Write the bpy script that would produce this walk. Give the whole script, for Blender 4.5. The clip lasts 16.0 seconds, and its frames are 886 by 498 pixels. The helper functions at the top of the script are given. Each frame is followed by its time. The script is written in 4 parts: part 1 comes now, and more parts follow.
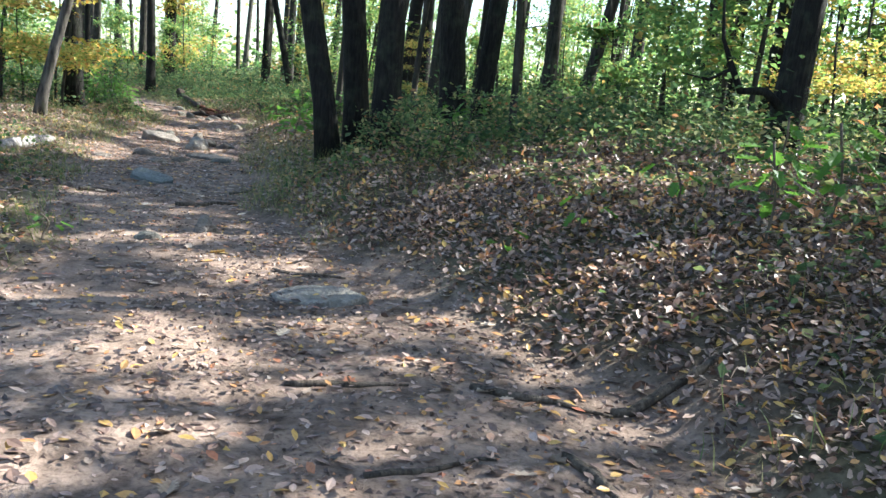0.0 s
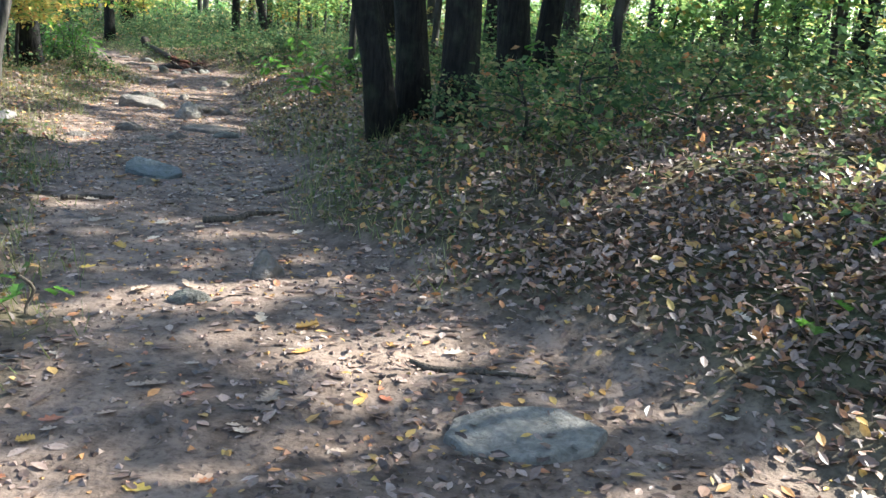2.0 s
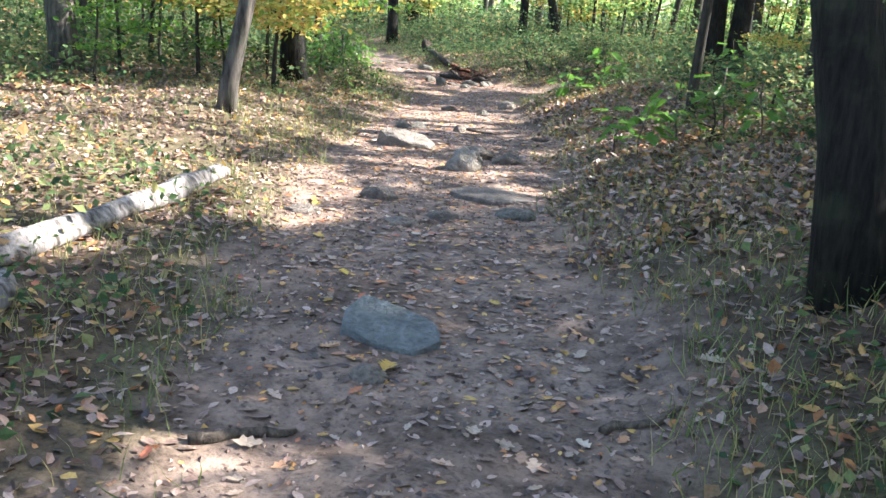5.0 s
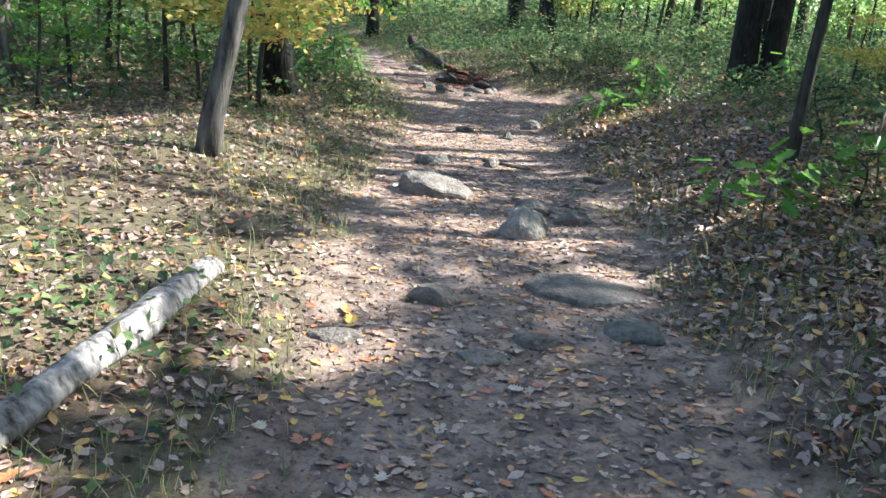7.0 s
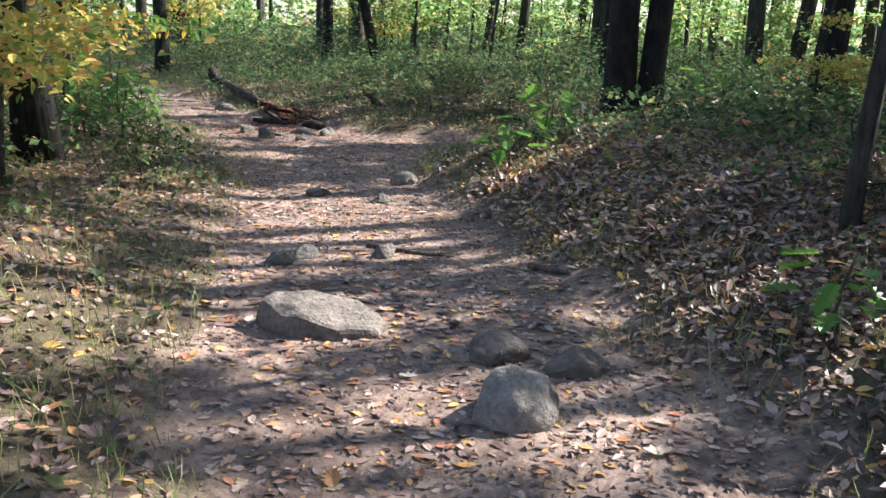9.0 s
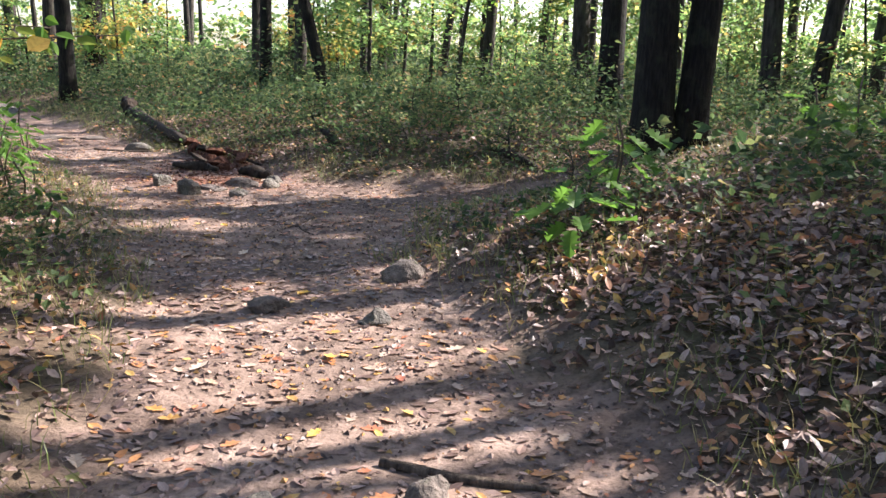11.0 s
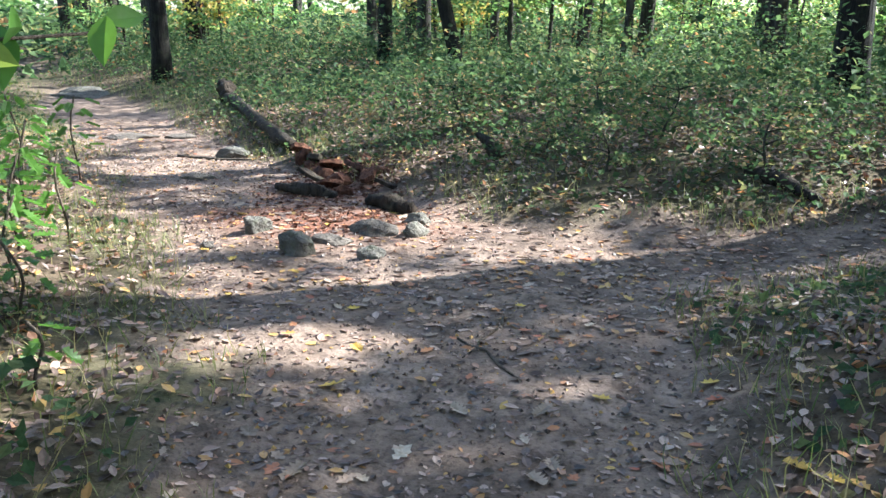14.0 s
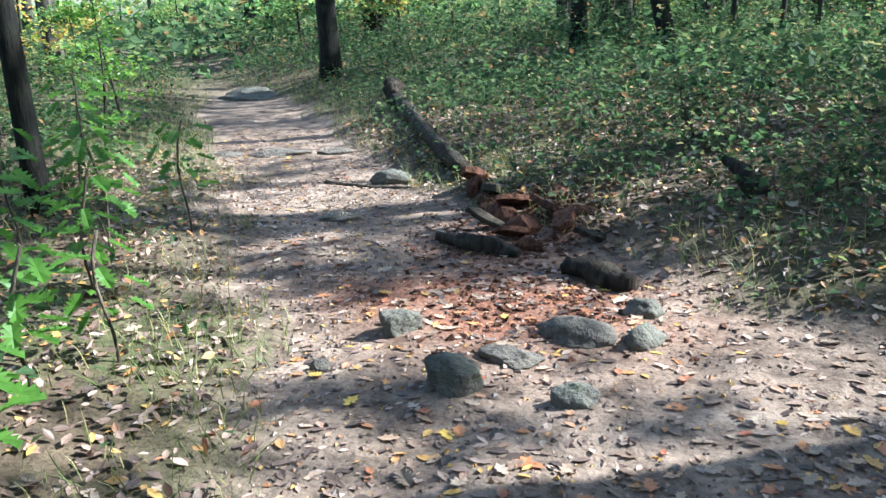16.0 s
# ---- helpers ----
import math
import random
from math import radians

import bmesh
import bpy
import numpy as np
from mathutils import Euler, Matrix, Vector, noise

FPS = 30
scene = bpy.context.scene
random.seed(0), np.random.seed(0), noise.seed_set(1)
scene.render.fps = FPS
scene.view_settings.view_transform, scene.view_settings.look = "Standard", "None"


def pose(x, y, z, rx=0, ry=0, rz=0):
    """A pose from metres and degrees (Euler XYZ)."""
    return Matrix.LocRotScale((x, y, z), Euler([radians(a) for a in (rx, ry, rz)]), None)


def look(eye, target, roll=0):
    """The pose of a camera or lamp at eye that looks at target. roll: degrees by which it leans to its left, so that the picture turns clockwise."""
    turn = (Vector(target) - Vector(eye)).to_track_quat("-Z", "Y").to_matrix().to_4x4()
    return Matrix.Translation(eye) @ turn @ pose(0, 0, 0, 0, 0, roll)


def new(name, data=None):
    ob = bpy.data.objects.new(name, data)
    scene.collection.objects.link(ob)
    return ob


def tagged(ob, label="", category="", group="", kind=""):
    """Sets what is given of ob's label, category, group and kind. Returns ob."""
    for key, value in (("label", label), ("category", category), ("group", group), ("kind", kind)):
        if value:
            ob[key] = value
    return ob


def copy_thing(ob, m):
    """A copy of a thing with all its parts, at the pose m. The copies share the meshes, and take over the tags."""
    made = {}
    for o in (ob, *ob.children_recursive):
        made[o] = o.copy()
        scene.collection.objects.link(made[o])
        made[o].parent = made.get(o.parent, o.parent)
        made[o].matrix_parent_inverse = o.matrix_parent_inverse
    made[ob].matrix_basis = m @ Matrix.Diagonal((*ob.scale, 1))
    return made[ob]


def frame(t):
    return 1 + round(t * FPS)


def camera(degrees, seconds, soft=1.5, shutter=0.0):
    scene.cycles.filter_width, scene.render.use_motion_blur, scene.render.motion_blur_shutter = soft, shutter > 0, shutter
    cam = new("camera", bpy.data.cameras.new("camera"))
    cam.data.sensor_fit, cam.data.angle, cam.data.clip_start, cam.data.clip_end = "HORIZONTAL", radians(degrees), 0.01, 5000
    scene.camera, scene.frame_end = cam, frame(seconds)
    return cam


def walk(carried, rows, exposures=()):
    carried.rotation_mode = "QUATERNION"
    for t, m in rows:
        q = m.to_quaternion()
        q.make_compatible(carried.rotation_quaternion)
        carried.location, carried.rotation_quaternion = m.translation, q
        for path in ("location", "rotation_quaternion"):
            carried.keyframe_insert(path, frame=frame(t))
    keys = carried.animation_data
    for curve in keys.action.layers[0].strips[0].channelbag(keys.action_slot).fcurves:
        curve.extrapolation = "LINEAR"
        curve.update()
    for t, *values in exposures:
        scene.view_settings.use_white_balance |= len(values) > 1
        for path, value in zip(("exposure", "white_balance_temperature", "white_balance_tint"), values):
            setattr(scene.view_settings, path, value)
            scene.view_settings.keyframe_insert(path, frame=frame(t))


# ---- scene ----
cam = camera(54.8, 16.0)
PATH = [
    (0, (0.023, 0.2, 1.366), (0.02, 2.169, 1.012), 5.5),
    (0.5, (-0.34, 0.745, 1.391), (-0.37, 2.711, 1.025), 6.5),
    (1, (-0.67, 1.267, 1.43), (-0.592, 3.203, 0.934), 8.4),
    (1.5, (-0.927, 1.882, 1.454), (-0.918, 3.83, 1.002), 6.6),
    (2, (-1.183, 2.508, 1.44), (-1.094, 4.446, 0.954), 4.1),
    (2.5, (-1.298, 3.146, 1.469), (-1.21, 5.095, 1.029), 5.2),
    (3, (-1.44, 3.832, 1.466), (-1.44, 5.789, 1.058), 4.1),
    (3.5, (-1.54, 4.47, 1.501), (-1.657, 6.408, 1.019), 6.4),
    (4, (-1.702, 5.129, 1.497), (-2.221, 7.016, 1.085), 4.9),
    (4.5, (-1.9, 5.773, 1.549), (-2.338, 7.655, 1.035), 5.1),
    (5, (-2.193, 6.391, 1.584), (-2.704, 8.248, 1.047), 3.8),
    (5.2, (-2.351, 6.608, 1.578), (-2.849, 8.507, 1.196), 3.5),
    (7.3, (-3.697, 8.624, 1.803), (-4.115, 10.492, 1.226), 4.3),
    (7.5, (-3.866, 8.901, 1.784), (-4.218, 10.814, 1.319), 2.7),
    (8, (-4.161, 9.561, 1.797), (-4.249, 11.505, 1.335), 4.6),
    (8.2, (-4.273, 9.868, 1.77), (-4.39, 11.811, 1.309), 3.3),
    (10.3, (-4.978, 13.632, 1.458), (-4.763, 15.548, 0.928), 1.5),
    (10.5, (-5.028, 13.933, 1.479), (-4.842, 15.86, 0.974), 1.1),
    (11, (-5.191, 14.567, 1.494), (-5.045, 16.517, 1.074), 2.0),
    (11.5, (-5.295, 15.19, 1.477), (-5.236, 17.143, 1.048), 0.3),
    (12, (-5.468, 15.772, 1.515), (-5.652, 17.71, 1.057), -2.6),
    (12.5, (-5.633, 16.321, 1.57), (-5.846, 18.248, 1.079), -2.8),
    (13, (-5.732, 16.918, 1.593), (-5.964, 18.833, 1.064), -1.8),
    (13.5, (-5.837, 17.472, 1.617), (-5.881, 19.411, 1.131), 1.0),
    (14, (-5.932, 18.02, 1.628), (-6.025, 19.951, 1.115), 0.8),
    (14.5, (-6.053, 18.6, 1.639), (-6.337, 20.516, 1.138), -1.3),
    (15, (-6.167, 19.157, 1.686), (-6.517, 21.055, 1.163), -1.8),
    (15.5, (-6.208, 19.8, 1.654), (-6.675, 21.656, 1.073), -1.2),
    (16, (-6.322, 20.394, 1.663), (-6.841, 22.244, 1.108), -2.5),
]
walk(cam, [(t, look(eye, target, roll)) for t, eye, target, roll in PATH],
     [(0, 2.2, 6050, 2), (2.5, 2.3, 6000, 0), (5.0, 2.7, 6300, 8), (7.5, 2.15, 5800, 1), (8.2, 2.0, 5950, 6), (10.3, 1.9, 6400, 15), (10.9, 1.9, 6500, 18), (11.4, 1.8, 7000, 20), (12.0, 1.65, 9000, 37), (12.7, 1.52, 9100, 38), (13.3, 1.7, 6900, 14), (13.8, 2.2, 5950, 4), (14.5, 2.35, 5600, 0), (15.2, 2.25, 5500, -1), (16, 2.05, 5420, -3)])

# Light: low autumn sun from ahead on the walker's right, through the canopy.
SUN_AZ, SUN_EL = 68.0, 40.0
SUN = Vector((math.sin(radians(SUN_AZ)) * math.cos(radians(SUN_EL)), math.cos(radians(SUN_AZ)) * math.cos(radians(SUN_EL)), math.sin(radians(SUN_EL))))
world = bpy.data.worlds.new("world")
scene.world = world
world.use_nodes = True
sky = world.node_tree.nodes.new("ShaderNodeTexSky")
sky.sky_type, sky.sun_disc = "NISHITA", False
sky.sun_elevation, sky.sun_rotation = radians(SUN_EL), radians(SUN_AZ)
sky.air_density, sky.dust_density, sky.ozone_density = 1.0, 1.5, 1.0
back = world.node_tree.nodes["Background"]
back.inputs["Strength"].default_value = 0.105
world.node_tree.links.new(sky.outputs[0], back.inputs["Color"])
sun = new("sun", bpy.data.lights.new("sun", "SUN"))
sun.data.energy, sun.data.angle, sun.data.color = 5.0, radians(0.53), (1.0, 0.96, 0.9)
sun.matrix_world = look(SUN * 60, (0, 0, 0))

rng = np.random.default_rng(7)


# ---- numeric helpers ----
def vnoise(x, y, seed=0):
    """Smooth value noise in 0..1 on arrays."""
    x, y = np.asarray(x, float), np.asarray(y, float)
    xi, yi = np.floor(x).astype(np.int64), np.floor(y).astype(np.int64)
    fx, fy = x - xi, y - yi
    fx, fy = fx * fx * (3 - 2 * fx), fy * fy * (3 - 2 * fy)

    def h(a, b):
        n = (a * 374761393 + b * 668265263 + seed * 974711) & 0x7FFFFFFF
        n = ((n ^ (n >> 13)) * 1274126177) & 0x7FFFFFFF
        return ((n ^ (n >> 16)) & 0xFFFF) / 65535.0
    return (h(xi, yi) * (1 - fx) + h(xi + 1, yi) * fx) * (1 - fy) + (h(xi, yi + 1) * (1 - fx) + h(xi + 1, yi + 1) * fx) * fy


# The trail: y, its bare edges in x.
TRAIL = np.array([(-60, -8, -3), (-6, -2.6, 2.4), (0, -2.0, 2.2), (4, -2.2, 0.9), (5.5, -2.7, -0.1), (7, -3.1, -1.1), (8.5, -3.6, -1.95),
                  (10, -4.3, -2.35), (12, -4.85, -2.85), (14.4, -5.6, -3.3), (16, -6.05, -3.65), (18.93, -6.46, -4.56), (20.38, -6.74, -5.09),
                  (21.84, -7.24, -5.09), (23.01, -7.78, -4.78), (24.09, -8.32, -5.32), (25.3, -9.17, -6.57), (27.25, -10.04, -8.24), (28.97, -11.2, -9.5),
                  (30.59, -12.46, -10.66), (34.5, -14.5, -13.1), (35.8, -15.1, -14.6), (36.5, -15.4, -15.4), (90, -60, -60)])


def edges(y):
    return np.interp(y, TRAIL[:, 0], TRAIL[:, 1]), np.interp(y, TRAIL[:, 0], TRAIL[:, 2])


def off_trail(x, y):
    """Metres beyond the trail's bare edge: left, right (0 inside)."""
    lo, hi = edges(y)
    w = 0.55 * (vnoise(x * 1.3, y * 1.3, 3) - 0.5) + 0.3 * (vnoise(x * 4, y * 4, 4) - 0.5)
    left, right = np.maximum(lo - x + w, 0), np.maximum(x - hi + w, 0)
    # the side spur that leaves to the right
    sy = 23.4 + 0.16 * (x + 5.1)
    spur = np.abs(y - sy) - np.interp(x, (-6, -4, -2.5), (1.1, 0.42, 0.1))
    right = np.where(x > -6.2, np.minimum(right, np.maximum(spur + w, 0)), right)
    return left, right


def height(x, y):
    x, y = np.asarray(x, float), np.asarray(y, float)
    lo, hi = edges(y)
    left, right = np.maximum(lo - x, 0), np.maximum(x - hi, 0)
    dip = np.exp(-((y - (23.4 + 0.16 * (x + 5.1))) / 1.3) ** 2) * np.clip((-1.0 - x) / 3, 0, 1)
    z = 0.08 + 0.5 * (1 - np.exp(-0.28 * left)) + np.interp(y, (20, 26, 34), (1.12, 0.72, 0.65)) * (1 - np.exp(-0.4 * right)) * (1 - 0.85 * dip)
    z = z + 0.10 * np.exp(-(((x + 1.0) / 1.0) ** 2 + ((y - 10.4) / 1.5) ** 2)) + 0.22 * np.exp(-(((x + 7.3) / 1.1) ** 2 + ((y - 15.2) / 2.2) ** 2))
    z = z + 0.10 * (vnoise(x * 0.35, y * 0.35, 11) - 0.5) * np.clip((left + right) / 2, 0, 1)
    z = z + 0.05 * (vnoise(x * 1.1, y * 1.1, 12) - 0.5) + 0.035 * (vnoise(x * 3.2, y * 3.2, 13) - 0.5)
    z = z + 0.016 * (vnoise(x * 8, y * 8, 14) - 0.5)
    return z


def ground_z(x, y):
    return float(height(np.array([x]), np.array([y]))[0])


# Gaps cut into the unseen crowns to set sun patches: x, y, half-axes.
GAPS = np.array([(-6.95, 22.1, 0.6, 0.5), (-7.4, 22.9, 0.5, 0.35), (-6.7, 17.6, 0.9, 0.7), (-8.9, 23.2, 0.9, 0.7), (0.9, 8.0, 0.7, 0.4), (2.6, 8.4, 0.8, 0.5), (1.9, 6.0, 0.5, 0.3), (-8.5, 18.7, 1.1, 0.7), (-3.9, 19.6, 0.9, 0.5), (-6.9, 18.4, 0.7, 0.5), (-1.4, 2.8, 0.5, 0.22), (-1.15, 4.15, 0.32, 0.14), (-2, 4.78, 0.3, 0.1), (-1.25, 5.25, 0.25, 0.11), (-1.5, 3.7, 0.3, 0.08), (0.2, 4.97, 0.35, 0.14), (0.75, 4.65, 0.35, 0.12), (1.3, 6.6, 0.9, 0.5),
                 (2.1, 7.6, 0.9, 0.5), (-2.4, 6.95, 0.3, 0.14), (-1.9, 7.1, 0.6, 0.26), (-1.3, 7.46, 0.4, 0.16), (-2.5, 6.3, 0.35, 0.12), (-1.93, 6.19, 0.4, 0.14), (-1.27, 6, 0.3, 0.13), (0.4, 7.5, 0.6, 0.35),
                 (-0.4, 8.85, 0.4, 0.25), (0.9, 7.2, 0.5, 0.3), (-2.5, 5.75, 0.3, 0.15), (0.2, 5.9, 0.4, 0.15), (2.6, 9.5, 1.2, 0.9), (-5.3, 13.8, 0.45, 0.3), (-3.9, 14.75, 0.5, 0.2), (-3, 16.2, 0.6, 0.25),
                 (-5.34, 14.83, 0.4, 0.2), (-4.9, 17.9, 0.5, 0.3), (-2, 15.3, 0.5, 0.3), (-1.6, 13.9, 0.6, 0.4), (-5.2, 10.4, 0.5, 0.35), (-2.2, 18.3, 0.6, 0.35), (-2.09, 24.2, 0.7, 0.3), (3.4, 10.8, 1.5, 1.2),
                 (-5.2, 13.1, 0.9, 0.7), (-7.2, 12.6, 1.9, 2), (-7.8, 15, 1.8, 1.6), (-5.7, 15.6, 0.8, 0.7), (-5.5, 18.8, 1.5, 1.0), (-6.16, 17.6, 0.8, 0.6), (-3.5, 14.5, 0.6, 0.3), (-2.6, 14.9, 0.6, 0.3),
                 (-7.26, 18.36, 0.8, 0.7), (-4.47, 19.6, 0.6, 0.3), (-5.01, 23.89, 1, 0.22), (-6.45, 22.03, 0.9, 0.3), (-7.38, 23.01, 0.7, 0.3), (-7.92, 24.19, 0.6, 0.55), (-9.32, 26.77, 1, 0.4), (-9.55, 25, 0.8, 0.6),
                 (-7.42, 26.77, 0.9, 0.4), (-5.81, 26.58, 1, 0.6), (-3.22, 21.26, 0.7, 0.35), (-1.23, 21.35, 1, 0.5), (-5.7, 23, 1, 0.45), (-6.4, 24.9, 0.8, 0.4), (-3.7, 20.2, 0.6, 0.35)])
# Places where the unseen crowns are kept closed to hold shade: x, y, half-axes.
DEEP = np.array([(-3.6, 8.0, 0.9, 0.7), (-4.6, 7.4, 1.0, 0.8), (-3.2, 26.6, 2.6, 1.3), (-0.45, 2.75, 0.5, 0.35), (-3.5, 13.2, 0.8, 0.75), (-2.8, 13.8, 1.0, 0.8), (-3.4, 12.4, 1.0, 0.8), (-1.15, 3.42, 0.6, 0.17), (-0.4, 3.3, 0.5, 0.4), (0.6, 3.4, 0.6, 0.5), (1.6, 3.9, 0.9, 0.7), (-2.1, 4.2, 0.4, 0.25), (-0.6, 4.75, 0.5, 0.25), (-0.4, 6.65, 0.7, 0.4), (-2.6, 8, 1.2, 0.7),
                 (-1.3, 8.2, 0.7, 0.4), (-2.6, 16.6, 0.9, 0.8), (-4.3, 8.2, 0.9, 0.8), (-3.2, 9.8, 2, 1.9), (-1.2, 9, 1.6, 1.6), (-6.01, 20.87, 1.5, 0.8), (-12.41, 32.04, 3.6, 3.2), (-2.16, 19.41, 1.6, 1.2),
                 (-4.55, 22.13, 1.6, 1), (-2.2, 12.8, 1.5, 1.7), (-3.3, 11.8, 1, 0.9), (-4.3, 25, 1.3, 1.1)])


def lit(gx, gy):
    """How open the canopy is made towards the sun above a place on the ground, 0..1."""
    n = 0.6 * vnoise(gx * 0.9, gy * 1.5, 21) + 0.4 * vnoise(gx * 2.6, gy * 3.6, 22)
    bias = -0.01 + 0.3 * np.clip((gy - 26) / 6, 0, 1) + 0.2 * np.clip((np.abs(gx + 4) - 6) / 4, 0, 1) - 0.09 * np.clip((7 - gy) / 2, 0, 1) * (np.abs(gx + 1) < 4)
    bias = bias + 0.22 * np.clip((gx + 1.0) / 3, 0, 1) * np.clip((gy - 7.5) / 3, 0, 1)
    for x, y, a, b in GAPS:
        bias = np.maximum(bias, 0.5 * (1.25 - np.sqrt(((gx - x) / a) ** 2 + ((gy - y) / b) ** 2)).clip(-0.12, 1))
    for x, y, a, b in DEEP:
        bias = np.where(((gx - x) / a) ** 2 + ((gy - y) / b) ** 2 < 1, np.minimum(bias, -0.13), bias)
    return np.clip((n + bias - 0.5) / 0.1, 0, 1)


def mesh_of(name, verts, faces, mat, smooth=False):
    """One mesh from arrays; faces all of one size."""
    verts, faces = np.asarray(verts, np.float32), np.asarray(faces, np.int32)
    me = bpy.data.meshes.new(name)
    k = faces.shape[1]
    me.vertices.add(len(verts))
    me.vertices.foreach_set("co", verts.ravel())
    me.loops.add(faces.size)
    me.loops.foreach_set("vertex_index", faces.ravel())
    me.polygons.add(len(faces))
    me.polygons.foreach_set("loop_start", np.arange(len(faces), dtype=np.int32) * k)
    me.polygons.foreach_set("use_smooth", np.full(len(faces), smooth))
    me.update(calc_edges=True)
    me.validate()
    me.materials.append(mat)
    return me


def part(name, me, parent, label=""):
    ob = new(name, me)
    ob.parent = parent
    return tagged(ob, label)


def turns(normals, spin):
    """Rotation matrices whose z follows the normals, turned by spin about it."""
    n = normals / np.linalg.norm(normals, axis=1, keepdims=True)
    ref = np.where(np.abs(n[:, 2:3]) < 0.9, np.array([[0, 0, 1.0]]), np.array([[1.0, 0, 0]]))
    a = np.cross(ref, n)
    a /= np.linalg.norm(a, axis=1, keepdims=True)
    b = np.cross(n, a)
    c, s = np.cos(spin)[:, None], np.sin(spin)[:, None]
    return np.stack([a * c + b * s, b * c - a * s, n], axis=2)


def scatter(shape, pos, rot, size):
    """Vertices and faces of many small copies of a shape."""
    v, f = shape
    v = np.asarray(v, float)
    size = np.asarray(size, float)
    if size.ndim == 1:
        size = np.stack([size] * 3, axis=1)
    out = np.einsum("mij,mkj->mki", rot, v[None] * size[:, None, :]) + pos[:, None, :]
    faces = np.asarray(f)[None] + (np.arange(len(pos)) * len(v))[:, None, None]
    return out.reshape(-1, 3), faces.reshape(-1, np.asarray(f).shape[1])


LEAF = ([(0, 0, 0), (0.36, 0.45, 0.09), (0, 1, -0.05), (-0.36, 0.45, 0.09)], [(0, 1, 2), (0, 2, 3)])
FINE_RIM = [(0, 0), (0.13, 0.1), (0.24, 0.24), (0.31, 0.42), (0.29, 0.6), (0.2, 0.78), (0.09, 0.93), (0, 1.05)]
FINE_RIM = FINE_RIM + [(-x, y) for x, y in FINE_RIM[-2:0:-1]]
FINE = ([(x, y, 0.3 * abs(x) - 0.12 * (y - 0.3) ** 2) for x, y in FINE_RIM] + [(0, 0.35, 0.0), (0, 0.7, -0.03)],
        [(i, i + 1, 14) for i in range(4)] + [(i, i + 1, 15) for i in range(4, 10)] + [(i, (i + 1) % 14, 14) for i in range(10, 14)] + [(4, 15, 14), (14, 15, 10)])
DRY = ([(0.02, -0.55, 0.0), (0.22, -0.26, 0.03), (0.27, 0.1, 0.06), (0.05, 0.55, 0.0), (-0.24, 0.16, 0.05), (-0.22, -0.2, 0.06)], [(0, 1, 2), (0, 2, 3), (0, 3, 4), (0, 4, 5)])
OVATE = ([(0, 0, 0), (0.24, 0.22, 0.07), (0.27, 0.55, 0.08), (0, 1.0, -0.05), (-0.27, 0.55, 0.08), (-0.24, 0.22, 0.07)], [(0, 1, 2), (0, 2, 3), (0, 3, 4), (0, 4, 5)])
CURLED_RIM = [(0, -0.52), (0.16, -0.4), (0.12, -0.24), (0.31, -0.16), (0.2, 0.02), (0.3, 0.16), (0.15, 0.26), (0.05, 0.52), (-0.14, 0.3), (-0.29, 0.2), (-0.19, 0.04), (-0.33, -0.12), (-0.13, -0.22), (-0.17, -0.38)]
CURLED = ([(x, y, 0.7 * x * x + 0.14 * y * y) for x, y in CURLED_RIM] + [(0, 0, -0.01)], [(i, (i + 1) % 14, 14) for i in range(14)])
BLADE = ([(-0.5, 0, 0), (0.5, 0, 0), (0.36, 0.08, 0.55), (-0.36, 0.08, 0.55), (0.0, 0.35, 1.0)], [(0, 1, 2), (0, 2, 3), (3, 2, 4)])


def lobed(n=5):
    """A broad lobed leaf, 1 long, folded on its midrib."""
    right = []
    for i in range(n):
        t = (i + 0.5) / n
        w = 0.40 * math.sin(math.pi * (0.12 + 0.8 * t)) ** 0.8
        right += [(w * 0.45, t - 0.33 / n, 0.05), (w, t + 0.2 / n, 0.12)]
    ring = [(0, 0, 0)] + right + [(0, 1.02, -0.04)] + [(-x, y, z) for x, y, z in reversed(right)]
    m = len(ring)
    ring.append((0, 0.5, -0.02))
    return ring, [(m, i, (i + 1) % m) for i in range(m)]


LOBED = lobed()


# ---- materials ----
def material(name):
    m = bpy.data.materials.new(name)
    m.use_nodes = True
    n = m.node_tree.nodes
    return m, n, m.node_tree.links, n["Principled BSDF"]


def ramp(n, links, source, stops, out=None):
    r = n.new("ShaderNodeValToRGB")
    while len(r.color_ramp.elements) < len(stops):
        r.color_ramp.elements.new(0.5)
    for e, (at, c) in zip(r.color_ramp.elements, stops):
        e.position, e.color = at, (*c, 1)
    links.new(source, r.inputs[0])
    if out is not None:
        links.new(r.outputs[0], out)
    return r


def noise_node(n, links, scale, detail=6, stretch=None, rough=0.6):
    tc = n.new("ShaderNodeNewGeometry")
    t = n.new("ShaderNodeTexNoise")
    t.inputs["Scale"].default_value, t.inputs["Detail"].default_value, t.inputs["Roughness"].default_value = scale, detail, rough
    if stretch:
        mp = n.new("ShaderNodeMapping")
        mp.inputs["Scale"].default_value = stretch
        links.new(tc.outputs["Position"], mp.inputs[0])
        links.new(mp.outputs[0], t.inputs["Vector"])
    else:
        links.new(tc.outputs["Position"], t.inputs["Vector"])
    return t


def bump(n, links, source, strength, distance, bsdf, chain=None):
    b = n.new("ShaderNodeBump")
    b.inputs["Strength"].default_value, b.inputs["Distance"].default_value = strength, distance
    links.new(source, b.inputs["Height"])
    if chain:
        links.new(chain.outputs[0], b.inputs["Normal"])
    links.new(b.outputs[0], bsdf.inputs["Normal"])
    return b


